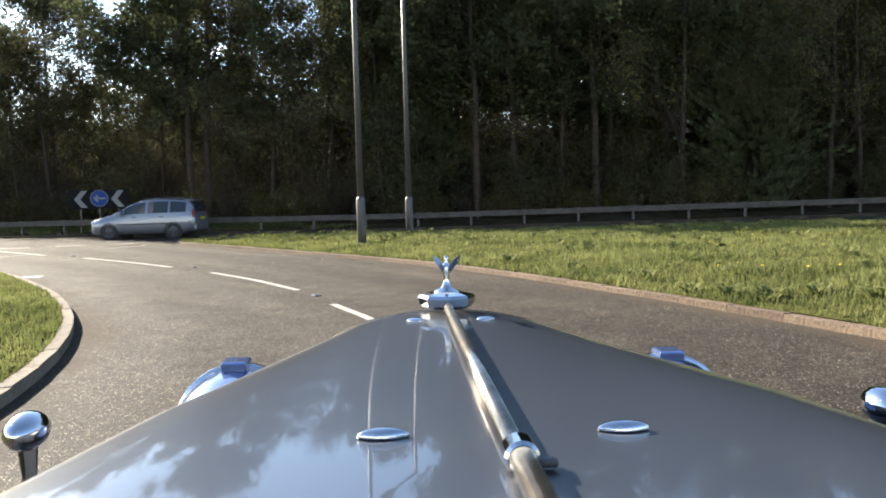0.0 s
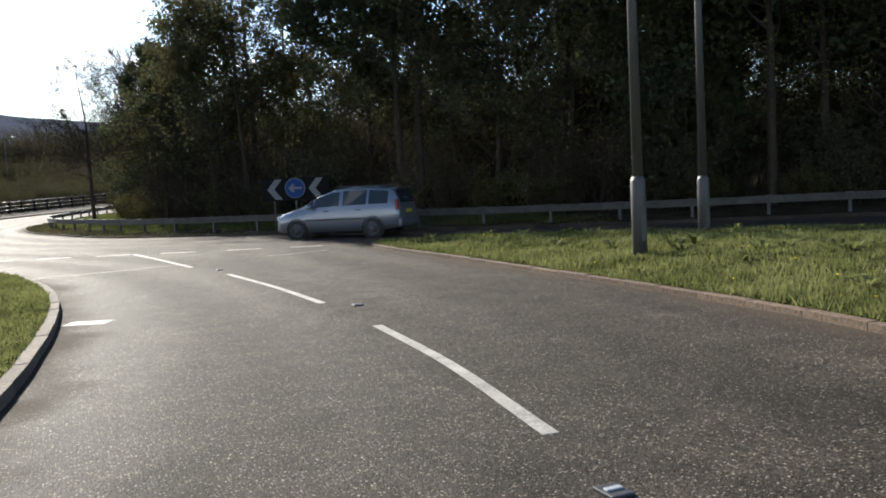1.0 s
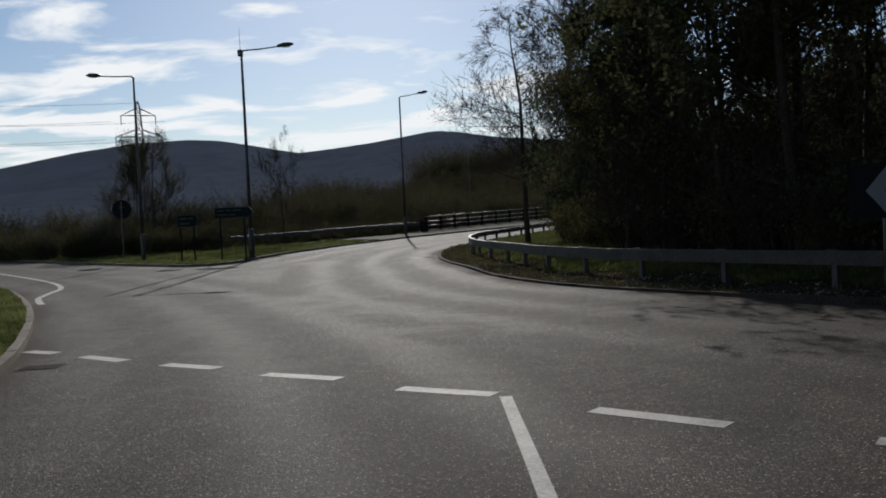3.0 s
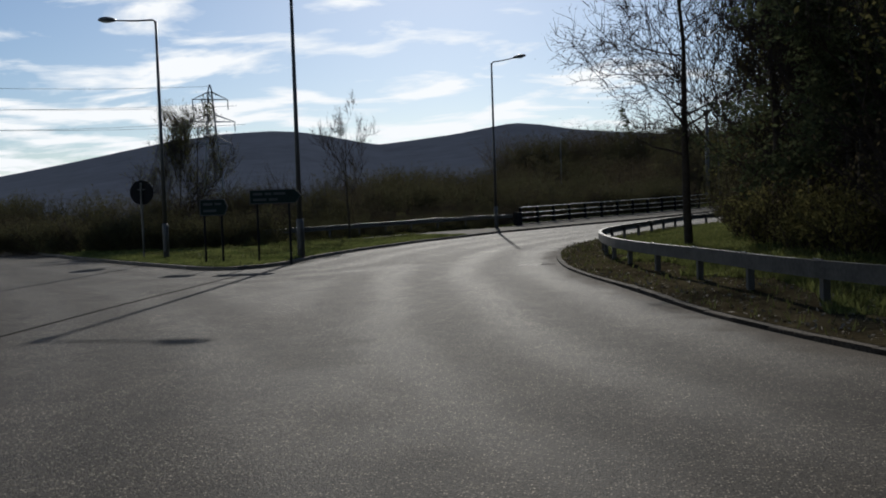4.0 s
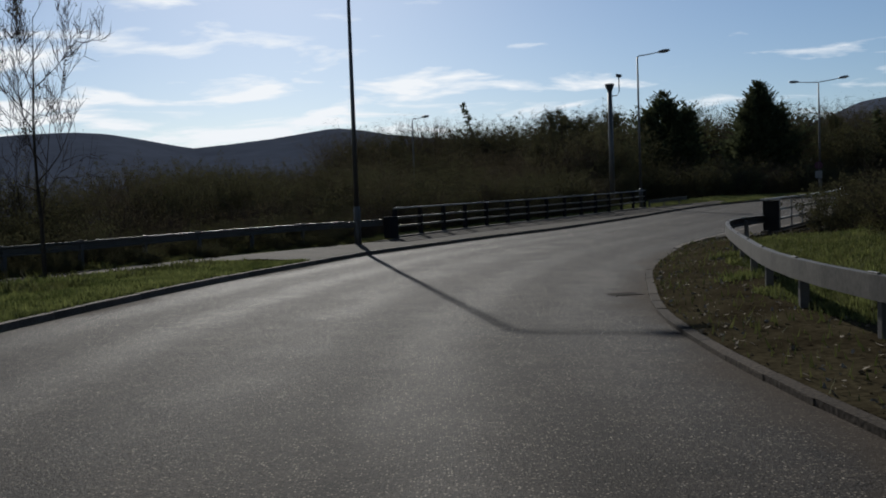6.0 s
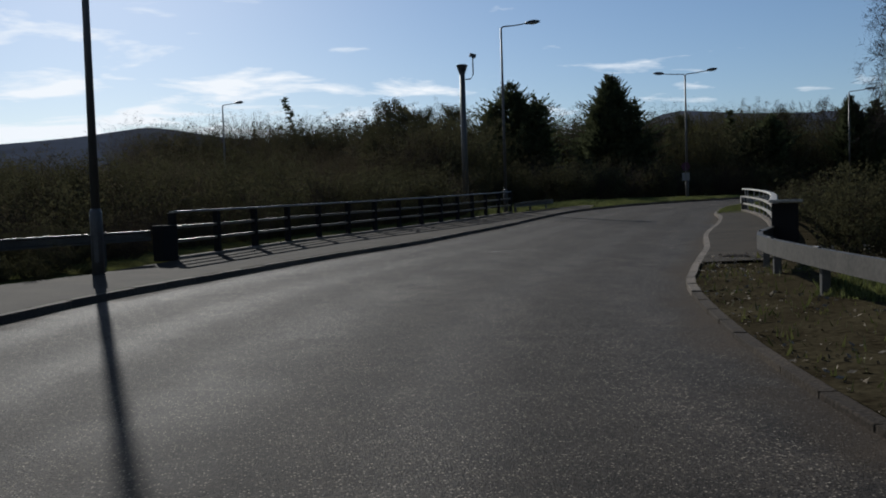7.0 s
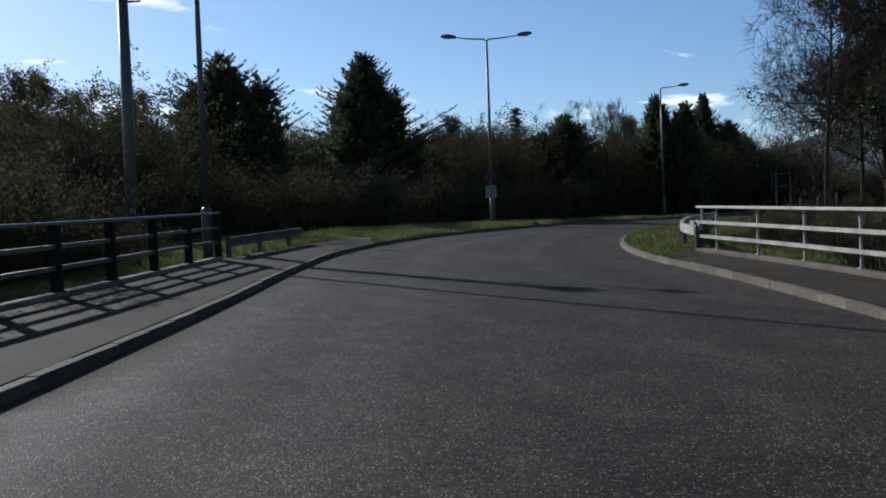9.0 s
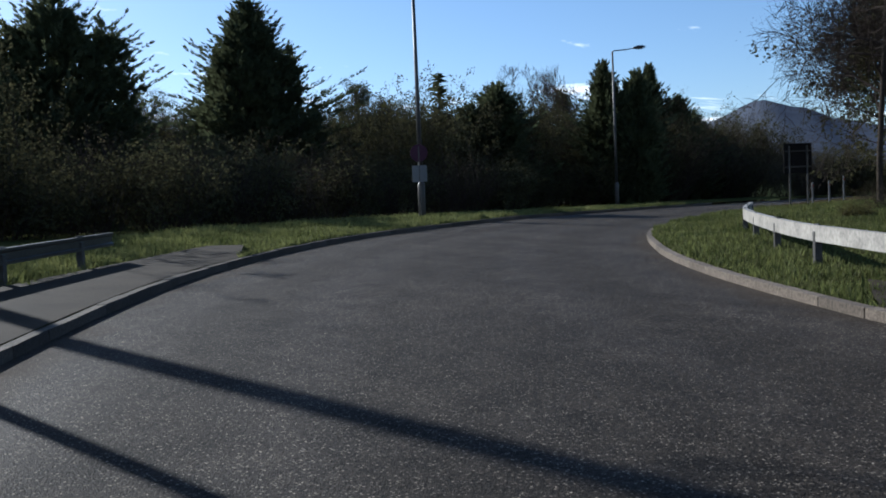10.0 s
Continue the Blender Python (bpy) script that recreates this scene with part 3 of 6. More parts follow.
def guard_rail(line, height, label, lift=0.1, material=None, post_side=0.0):
    """Box-section safety barrier on short posts."""
    pts = spline(line, 1.2)
    root = thing("guard_rail", label, "guard rail")
    bm = bmesh.new()
    bm_sweep(bm, [(x, y, g(x, y) + lift + height - 0.12) for x, y in pts], BEAM)
    part("beam", bm, material or M_GALV, root)
    post = bpy.data.meshes.new("post")
    b = box((0.10, 0.11, height + 0.1), (0, 0, height / 2 - 0.14), bevel=0.008)
    b.to_mesh(post); b.free(); post.materials.append(M_POST)
    capm = bpy.data.meshes.new("joint_bolt")
    b = box((0.22, 0.035, 0.02), (0, 0, 0), bevel=0.005)
    b.to_mesh(capm); b.free(); capm.materials.append(M_POST)
    for i in range(0, len(pts), 2):
        x, y = pts[i]
        a, c = pts[max(i - 1, 0)], pts[min(i + 1, len(pts) - 1)]
        r = Matrix.Rotation(math.atan2(c[1] - a[1], c[0] - a[0]), 4, "Z")
        o = new("post", post); o.parent = root
        o.matrix_world = Matrix.Translation((x, y, g(x, y) + lift)) @ r @ Matrix.Translation((0, post_side, 0))
        o = new("joint_bolt", capm); o.parent = root
        o.matrix_world = Matrix.Translation((x, y, g(x, y) + lift + height + 0.01)) @ r
    return root


guard_rail([(46, 10), (37, 18.6), (29.5, 26), (24.6, 30.8), (19.9, 35.1), (15, 38.7), (12.6, 41.5), (10.4, 44.4), (8.2, 47.8), (6.6, 51.6), (5.6, 55.5), (4.6, 59),
            (3.9, 62.5), (3.5, 66.8), (3.5, 70.5), (3.9, 73.6), (4.8, 77.2), (6.6, 83.6), (8.1, 87.6), (10.2, 90.4)], 0.60,
           "weathered grey steel safety barrier in front of the wood", 0.12, M_RAILG, -0.1)
guard_rail([(-13, 78.5), (-11.2, 82), (-9.4, 86.2), (-7.8, 89.8), (-5.4, 93.4), (-2.4, 96.0)], 0.80, "grey steel safety barrier leading to the bridge parapet", 0.15)
guard_rail([(13.65, 120.3), (15.2, 122.3), (17.5, 125.0)], 0.55, "short grey steel safety barrier after the bridge", 0.15)
guard_rail([(23.6, 113.6), (25.4, 115.9), (27.8, 118.2), (30.6, 120.5), (34, 122.6)], 0.60, "pale weathered safety barrier curving after the bridge", 0.12, M_RAILP)


def parapet(pts, lift, label, height=1.50, inner=0.0, wide=0.045, deep=0.09, paint=None):
    """Bridge parapet: steel posts, a flat top rail and two lower rails over a low plinth."""
    root = thing("bridge_parapet", label, "parapet")
    z0 = [(x, y, g(x, y) + lift) for x, y in pts]
    bm = bmesh.new()
    bm_sweep(bm, z0, [(-0.11, -0.1), (0.11, -0.1), (0.11, 0.055), (0.095, 0.07), (-0.095, 0.07), (-0.11, 0.055)])
    part("plinth", bm, M_KERB, root, "pale concrete plinth")
    for name, h, prof in (("top_rail", height, [(-0.085, -0.052), (0.085, -0.052), (0.085, -0.015), (0.07, 0), (-0.07, 0), (-0.085, -0.015)]),
                          ("rail", height - 0.36, [(-0.045, -0.072), (0.045, -0.072), (0.045, 0), (-0.045, 0)]),
                          ("rail", height - 0.70, [(-0.045, -0.072), (0.045, -0.072), (0.045, 0), (-0.045, 0)])):
        bm = bmesh.new()
        bm_sweep(bm, [(x, y, z + h) for x, y, z in z0], prof)
        part(name, bm, paint or M_RAILP, root)
    me = bpy.data.meshes.new("post")
    b = box((wide, deep, height - 0.12), (0, 0, (height - 0.12) / 2 + 0.06), bevel=0.006)
    bm_box(b, (wide + 0.06, deep + 0.06, 0.025), (0, 0, 0.08), bevel=0.005)
    # a parapet given its own paint gets near-black posts, shade painted in
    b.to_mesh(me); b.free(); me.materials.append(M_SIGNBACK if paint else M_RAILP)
    for i, (x, y, z) in enumerate(z0):
        a, c = pts[max(i - 1, 0)], pts[min(i + 1, len(pts) - 1)]
        o = new("post", me); o.parent = root
        o.matrix_world = Matrix.Translation((x, y, z)) @ Matrix.Rotation(math.atan2(c[1] - a[1], c[0] - a[0]), 4, "Z") @ Matrix.Translation((0, inner, 0))
    return root


pl = parapet(PARL, LIFT_L, "grey steel bridge parapet with three rails, its backlit shade painted dark", 1.18, 0.0, 0.13, 0.15, paint=M_RAILD)
part("end_block", box((0.6, 0.3, 0.85), (PARL[0][0] - 0.15, PARL[0][1] - 0.25, g(*PARL[0]) + 0.62), Matrix.Rotation(1.05, 4, "Z"), bevel=0.03), M_SIGNBACK, pl, "dark end block")
pr = parapet(PARR, LIFT_R, "pale painted steel bridge parapet with three rails", 1.10, -0.075, 0.04, 0.05)
er = Matrix.Rotation(math.atan2(PARR[1][1] - PARR[0][1], PARR[1][0] - PARR[0][0]), 4, "Z")
ez = g(*PARR[0]) + LIFT_R
em = Matrix.Translation((PARR[0][0], PARR[0][1], ez)) @ er
bm = box((0.17, 0.62, 0.06), (-0.06, -0.24, 1.07), bevel=0.012)
bm.transform(em)
part("end_rail", bm, M_RAILP, pr, "flat return of the top rail")
bm = box((0.05, 0.5, 0.95), (0.0, -0.22, 0.55), bevel=0.01)
bm.transform(em)
part("end_panel", bm, M_SIGNBACK, pr, "dark end panel")
fr = Matrix.Rotation(math.atan2(PARR[-1][1] - PARR[-2][1], PARR[-1][0] - PARR[-2][0]), 4, "Z")
fm = Matrix.Translation((PARR[-1][0], PARR[-1][1], g(*PARR[-1]) + LIFT_R)) @ fr
for dx, dy, sx, sy, sz, z in ((0.12, 0.0, 0.42, 0.10, 0.24, 0.62), (0.02, 0.0, 0.10, 0.22, 0.62, 0.32), (0.22, 0.09, 0.26, 0.03, 0.36, 0.56)):
    bm = box((sx, sy, sz), (dx, dy, z), bevel=0.012)
    bm.transform(fm)
    part("bracket", bm, M_RAILP if sz < 0.6 else M_GALV, pr, "bolted end bracket")

# ---------- street lamps, mast, signs ----------


def street_lamp(x, y, top, arms, label, lean=(0, 0), r=0.075, aerial=False):
    """Tapered column with a door section, bracket arms and lanterns. arms: (direction in degrees, length)."""
    z = g(x, y) + 0.05
    h = top - z
    root = thing("street_lamp", label, "street lamp", Matrix.Translation((x, y, z)), group="street lamps")
    part("base_section", tube([(0, 0, -0.4), (0, 0, 1.38), (0, 0, 1.46)], [r * 1.45, r * 1.45, r * 1.05], 14), M_POST, root, smooth=True)
    lx, ly = lean
    part("column", tube([(0, 0, 1.4), (lx * 0.5, ly * 0.5, h * 0.5), (lx, ly, h)], [r * 1.05, r * 0.85, r * 0.62], 12), M_POST, root, smooth=True)
    part("access_door", box((0.09, 0.012, 0.55), (0, -r * 1.43, 0.65), bevel=0.004), M_POST, root)
    for deg, ln in arms:
        c, s = math.cos(radians(deg)), math.sin(radians(deg))
        e = Vector((lx, ly, h))
        p = [e + Vector((0, 0, -0.05)), e + Vector((c * 0.12, s * 0.12, 0.06)), e + Vector((c * ln * 0.5, s * ln * 0.5, 0.10)), e + Vector((c * ln, s * ln, 0.2))]
        part("arm", tube(p, [0.045, 0.04, 0.035, 0.03], 8), M_POST, root, smooth=True)
        m = Matrix.Translation(p[-1] + Vector((c * 0.3, s * 0.3, 0.04))) @ Matrix.Rotation(radians(deg), 4, "Z") @ Matrix.Rotation(radians(-6), 4, "Y")
        bm = bmesh.new()
        bmesh.ops.create_uvsphere(bm, u_segments=14, v_segments=8, radius=1)
        for v in bm.verts:
            v.co = Vector((v.co.x * 0.42, v.co.y * 0.16 * (1 - 0.25 * v.co.x), max(v.co.z, -0.35) * 0.13))
        bm.transform(m)
        lant = part("lantern", bm, M_DARK, root, "dark lantern hood", smooth=True)
        bm = bmesh.new()
        bmesh.ops.create_uvsphere(bm, u_segments=12, v_segments=6, radius=1)
        for v in bm.verts:
            v.co = Vector((0.05 + v.co.x * 0.28, v.co.y * 0.12, -0.04 + min(v.co.z, 0.1) * 0.07))
        bm.transform(m)
        part("lens", bm, M_LENS, lant, "clear lens", smooth=True)
    if aerial:
        part("aerial", tube([(lx - 0.05, ly, h), (lx - 0.05, ly, h + 1.1)], [0.012, 0.008], 6), M_DARK, root)
        part("junction_box", box((0.22, 0.2, 0.3), (lx - 0.05, ly, h - 0.05), bevel=0.02), M_DARK, root)
    return root


street_lamp(13.19, 20.35, 10.4, [(200, 1.4)], "tall grey steel street lamp column on the grass verge", r=0.085)
street_lamp(16.78, 23.01, 10.4, [(200, 1.4)], "tall grey steel street lamp column on the far verge", r=0.085)
street_lamp(-13.48, 70.51, 9.02, [(176, 1.9)], "street lamp with one arm over the side road", r=0.08)
street_lamp(-7.16, 68.64, 9.54, [(8, 1.8)], "street lamp with one arm and an aerial", r=0.09, aerial=True)
street_lamp(-3.38, 93.0, 10.33, [(-8, 1.5)], "street lamp with one arm beside the bridge", r=0.085)
street_lamp(12.97, 119.75, 10.85, [(-12, 1.4)], "street lamp with one arm at the end of the bridge", r=0.085)
street_lamp(31.45, 134.68, 10.72, [(-30, 1.6), (150, 1.6)], "street lamp with two arms on the verge", r=0.09)
street_lamp(52.18, 143.79, 10.64, [(-25, 1.4)], "street lamp with one arm beside the trees", r=0.085)
street_lamp(-2.62, 148.39, 10.33, [(-5, 1.0)], "street lamp seen over the bushes", r=0.08)


def camera_mast(x, y, top):
    z = g(x, y) - 0.5
    h = top - z
    root = thing("camera_mast", "thick dark mast with a head box and a small camera arm", "mast", Matrix.Translation((x, y, z)))
    part("pole", tube([(0, 0, -0.3), (0, 0, h * 0.5), (0, 0, h - 0.6)], [0.21, 0.19, 0.17], 14), M_POST, root, smooth=True)
    bm = lathe([(0.17, h - 0.62), (0.19, h - 0.5), (0.36, h - 0.05), (0.37, h), (0.3, h + 0.03)], 14)
    part("head", bm, M_DARK, root, "flared dark head")
    part("arm", tube([(0.17, 0, h - 0.9), (0.55, 0, h - 0.85), (0.72, 0, h - 0.6), (0.72, 0, h + 0.45)], [0.04] * 4, 8), M_DARK, root)
    c = part("cctv_camera", box((0.42, 0.2, 0.22), (0.72, 0, h + 0.62), Matrix.Rotation(0.2, 4, "Y"), bevel=0.03), M_DARK, root, "weatherproof camera housing")
    part("bracket", tube([(0.72, 0, h + 0.42), (0.72, 0, h + 0.55)], [0.06, 0.06], 8), M_DARK, c)


camera_mast(12.89, 128.6, 10.35)

M_BLUE = mat("blue_sign_face", (0.008, 0.036, 0.145), 0.55, spec=0.2, vary=0.12, bump=0.02)
M_WHITE = mat("white_sign_face", (0.15, 0.15, 0.15), 0.6, spec=0.15, vary=0.08, bump=0.02)
M_TEXT = mat("dull_white_lettering", (0.026, 0.028, 0.027), 0.7, vary=0.1, bump=0)
M_BLACK = mat("black_sign_face", (0.006, 0.006, 0.007), 0.7, spec=0.1, vary=0.15, bump=0.02)
M_GREEN = mat("green_sign_face", (0.003, 0.011, 0.009), 0.6, spec=0.15, vary=0.15, bump=0.02)


def plate(points, depth=0.02):
    """A flat plate in the x-z plane facing -y from an outline."""
    bm = bmesh.new()
    a = [bm.verts.new((x, 0, z)) for x, z in points]
    b = [bm.verts.new((x, depth, z)) for x, z in points]
    bm.faces.new(a); bm.faces.new(b[::-1])
    for i in range(len(a)):
        j = (i + 1) % len(a)
        bm.faces.new((a[i], a[j], b[j], b[i]))
    return bm


def shifted(bm, x, y, z):
    bm.transform(Matrix.Translation((x, y, z)))
    return bm


def disc_points(r, n=32):
    return [(r * math.cos(2 * math.pi * k / n), r * math.sin(2 * math.pi * k / n)) for k in range(n)]


def chevron_sign(x, y, zc, turn):
    z = g(x, y)
    root = thing("chevron_sign", "black and white chevron board with a blue arrow disc", "road sign", Matrix.Translation((x, y, z)) @ Matrix.Rotation(turn, 4, "Z"))
    h = zc - z
    board = part("board", shifted(plate([(-1.35, -0.45), (1.35, -0.45), (1.35, 0.45), (-1.35, 0.45)]), 0, 0, h), M_BLACK, root, "black board")
    for cx in (-0.82, 0.82):
        w, t = 0.3, 0.28
        pts = [(cx - w, 0), (cx + 0.02, 0.40), (cx + 0.02 + t, 0.40), (cx - w + t, 0), (cx + 0.02 + t, -0.40), (cx + 0.02, -0.40)]
        part("chevron", shifted(plate(pts, 0.004), 0, -0.005, h), M_WHITE, board, "white chevron")
    d = part("arrow_disc", shifted(plate(disc_points(0.40)), 0, -0.06, h + 0.03), M_BLUE, root, "blue round sign")
    ring = bmesh.new()
    o = [ring.verts.new((a, 0, b)) for a, b in disc_points(0.40)]
    i = [ring.verts.new((a, 0, b)) for a, b in disc_points(0.375)]
    for k in range(32):
        ring.faces.new((o[k], o[(k + 1) % 32], i[(k + 1) % 32], i[k]))
    part("border", shifted(ring, 0, -0.064, h + 0.03), M_WHITE, d, "white border")
    arrow = [(-0.27, 0), (-0.09, 0.17), (-0.02, 0.11), (-0.10, 0.045), (0.27, 0.045), (0.27, -0.045), (-0.10, -0.045), (-0.02, -0.11), (-0.09, -0.17)]
    part("arrow", shifted(plate(arrow, 0.004), 0, -0.066, h + 0.03), M_WHITE, d, "white arrow")
    for px in (-0.85, 0.0, 0.85):
        part("post", tube([(px, 0.05, -0.4), (px, 0.05, h + 0.42)], [0.038, 0.038], 10), M_GALV, root)


chevron_sign(12.9, 42.5, 1.36, math.atan2(-0.68, 1.5))


def arrow_sign(x, y, zc, w, hgt, turn, label, point=0.22, rows=2):
    z = g(x, y)
    root = thing("direction_sign", label, "road sign", Matrix.Translation((x, y, z)) @ Matrix.Rotation(turn, 4, "Z"))
    h = zc - z
    o = [(-w / 2, -hgt / 2), (w / 2, -hgt / 2), (w / 2 + point, 0), (w / 2, hgt / 2), (-w / 2, hgt / 2)]
    bd = part("border", shifted(plate(o, 0.02), 0, 0, h), M_TEXT, root, "dull white border")
    k = 0.03
    i = [(-w / 2 + k, -hgt / 2 + k), (w / 2 - k / 2, -hgt / 2 + k), (w / 2 + point - k * 1.5, 0), (w / 2 - k / 2, hgt / 2 - k), (-w / 2 + k, hgt / 2 - k)]
    part("panel", shifted(plate(i, 0.006), 0, -0.005, h), M_GREEN, bd, "green panel")
    for r in range(rows):
        zz = h + hgt * (0.2 - 0.4 * r) if rows > 1 else h
        x0 = -w / 2 + 0.12
        for ln in ((0.32, 0.22, 0.4), (0.45, 0.3))[r % 2]:
            if x0 + ln < w / 2:
                part("text_bar", shifted(plate([(x0, -0.04), (x0 + ln, -0.04), (x0 + ln, 0.04), (x0, 0.04)], 0.003), 0, -0.008, zz), M_TEXT, bd)
            x0 += ln + 0.08
    for px in (-w * 0.35, w * 0.35):
        part("post", tube([(px, 0.05, -0.4), (px, 0.05, h + hgt / 2)], [0.038, 0.038], 10), M_SIGNBACK, root)


arrow_sign(-7.3, 66.5, 1.90, 1.55, 0.48, 0.15, "green pointed direction sign with white lettering on the verge")
arrow_sign(-9.25, 66.0, 1.60, 0.85, 0.55, 0.1, "small green direction sign with a white border on the verge", 0.12)


def round_sign(x, y, zc, r, turn):
    z = g(x, y)
    root = thing("round_sign", "dark round road sign on a post seen from behind", "road sign", Matrix.Translation((x, y, z)) @ Matrix.Rotation(turn, 4, "Z"))
    part("disc", shifted(plate(disc_points(r)), 0, 0, zc - z), M_SIGNBACK, root)
    part("post", tube([(0, -0.05, -0.4), (0, -0.05, zc - z + r * 0.8)], [0.04, 0.04], 10), M_GALV, root)
    part("clamp", box((0.3, 0.05, 0.04), (0, -0.03, zc - z + 0.12), bevel=0.004), M_GALV, root)


round_sign(-14.97, 71.44, 2.4, 0.5, 0.1)


def plate_sign():
    x, y = 31.3, 134.55
    root = thing("small_sign", "small red-bordered round sign over a white plate on a lamp column", "road sign", Matrix.Translation((x, y, g(x, y))) @ Matrix.Rotation(-0.5, 4, "Z"))
    h = 3.14 - g(x, y)
    part("round_plate", shifted(plate(disc_points(0.32)), 0, -0.1, h + 0.75), mat("red_sign_face", (0.045, 0.014, 0.03), 0.6, spec=0.2, vary=0.15), root, "dull red disc")
    part("white_plate", shifted(plate([(-0.27, -0.3), (0.27, -0.3), (0.27, 0.3), (-0.27, 0.3)]), 0, -0.1, h), M_WHITE, root, "white plate")
    part("clamp", box((0.05, 0.12, 1.3), (0, -0.04, h + 0.35), bevel=0.004), M_GALV, root)
    part("stand", box((0.04, 0.04, h), (0, -0.08, h / 2 - 0.1), bevel=0.004), M_GALV, root)


plate_sign()

# ---------- pylon, cables and hills ----------


def pylon(x, y, top):
    z = -1.0
    h = top - z
    root = thing("pylon", "grey steel lattice electricity pylon behind the bushes", "pylon", Matrix.Translation((x, y, z)) @ Matrix.Rotation(0.5, 4, "Z"))
    def half(t):
        return 2.0 * (1 - t) ** 1.2 + 0.3
    bm = bmesh.new()
    levels = [0, 0.14, 0.27, 0.39, 0.5, 0.6, 0.69, 0.77, 0.84, 0.9, 0.95, 1.0]
    for t0, t1 in zip(levels, levels[1:]):
        a, b = half(t0), half(t1)
        if t1 == 1.0:
            b = 0.05
        c0 = [Vector((sx * a, sy * a, t0 * h)) for sx, sy in ((-1, -1), (1, -1), (1, 1), (-1, 1))]
        c1 = [Vector((sx * b, sy * b, t1 * h)) for sx, sy in ((-1, -1), (1, -1), (1, 1), (-1, 1))]
        for k in range(4):
            j = (k + 1) % 4
            bm_tube(bm, [c0[k], c1[k]], [0.11, 0.11], 4, False)
            bm_tube(bm, [c0[k], c1[j]], [0.06, 0.06], 3, False)
            bm_tube(bm, [c0[j], c1[k]], [0.06, 0.06], 3, False)
            bm_tube(bm, [c1[k], c1[j]], [0.06, 0.06], 3, False)
    part("tower", bm, M_STEELD, root)
    for t, ln in ((0.60, 3.4), (0.75, 4.2), (0.9, 3.1)):
        hw = half(t)
        for s in (-1, 1):
            bm = bmesh.new()
            tip = Vector((s * ln, 0, t * h))
            for sy in (-1, 1):
                bm_tube(bm, [(s * hw, sy * hw, t * h), tip], [0.08, 0.06], 4, False)
                bm_tube(bm, [(s * hw, sy * hw, t * h + 1.3), tip], [0.08, 0.06], 4, False)
            arm = part("crossarm", bm, M_STEELD, root)
            bm = bmesh.new()
            bm_tube(bm, [tip, tip + Vector((0, 0, -1.8))], [0.09, 0.09], 5, False)
            part("insulator", bm, M_STEELD, arm)
    return root


PX, PY = -68.0, 187.4
pylon(PX, PY, 25.8)


def power_lines():
    root = thing("power_line", "thin overhead power cables from the pylon", "cable")
    for z, off in ((25.5, 0), (22.0, 4.2), (18.6, 5.4), (22.0, -4.2), (18.6, -5.4)):
        a, b = Vector((PX + off, PY + off * 0.5, z)), Vector((-190 + off, 90 + off, z + 10))
        bm = bmesh.new()
        pts = [a.lerp(b, k / 16) - Vector((0, 0, 22 * (k / 16) * (1 - k / 16))) for k in range(17)]
        bm_tube(bm, pts, [0.028] * 17, 4, False)
        part("cable", bm, M_DARK, root)


power_lines()


def hills():
    """Far ridge, its height told by the bearing in degrees left of +y."""
    prof = [(120, 30), (60, 60), (45, 95), (40, 130), (37, 160), (34, 192), (31, 225), (28, 258), (25, 282), (22, 291), (20, 286), (18, 268), (16, 247), (15, 238), (13, 247), (10.5, 262),
            (8.2, 280), (6.3, 295), (4.5, 285), (2, 262), (-3, 235), (-9, 215), (-15, 205), (-22, 215), (-24.6, 270), (-25.6, 292), (-26.9, 300), (-28.4, 291), (-31, 276), (-34.8, 267), (-36.1, 271), (-38, 243),
            (-40, 215), (-44, 190), (-48, 185), (-51, 215), (-53, 250), (-53.8, 270), (-54.6, 291), (-55.3, 302), (-55.9, 291), (-57, 272), (-58, 263), (-59, 230), (-62, 190), (-75, 140), (-100, 60), (-150, 40)]
    prof = prof[::-1]
    az = np.array([p[0] for p in prof], float)
    hh = np.array([p[1] for p in prof], float)
    verts, faces = [], []
    A = np.linspace(-150, 120, 361)
    R = [900, 1300, 1700, 2100, 2500, 2800, 3000, 3300]
    fr = [0.0, 0.10, 0.28, 0.5, 0.75, 0.93, 1.0, 0.8]
    for a in A:
        top = float(np.interp(a, az, hh))
        for r, f_ in zip(R, fr):
            x, y = -math.sin(radians(a)) * r, math.cos(radians(a)) * r
            nz = noise.noise(Vector((x * 0.004, y * 0.004, 0))) * 14 + noise.noise(Vector((x * 0.012, y * 0.012, 3))) * 2
            verts.append((x, y, top * f_ + nz * f_ * (0.12 if f_ == 1 else 0.35) - 8 * (1 - f_)))
    n = len(R)
    for i in range(len(A) - 1):
        for j in range(n - 1):
            faces.append((i * n + j, (i + 1) * n + j, (i + 1) * n + j + 1, i * n + j + 1))
    tagged(link_mesh("hills", verts, faces, M_HILL, smooth=True), "long far hill ridge with blue-grey distance haze in its colour", "hills", kind="structure")


hills()


def drain(x, y, w, d, lift, turn, label):
    """Iron grating in a frame, set in the ground."""
    root = thing("drain_cover", label, "drain", Matrix.Translation((x, y, g(x, y) + lift)) @ Matrix.Rotation(turn, 4, "Z"), group="drain covers")
    part("frame", box((w, d, 0.03), (0, 0, -0.010), bevel=0.005), M_IRON, root)
    for k in range(6):
        part("bar", box((w * 0.09, d * 0.8, 0.012), (w * (-0.36 + 0.144 * k), 0, 0.004), bevel=0.003), M_IRON, root)


M_IRON = mat("rusty_iron", (0.020, 0.015, 0.012), 0.9, spec=0.05, vary=0.5, scale=8, fine=60, bump=0.3)
drain(2.35, 75.9, 0.5, 0.45, 0.0, 0.2, "dark iron gully grating beside the kerb")
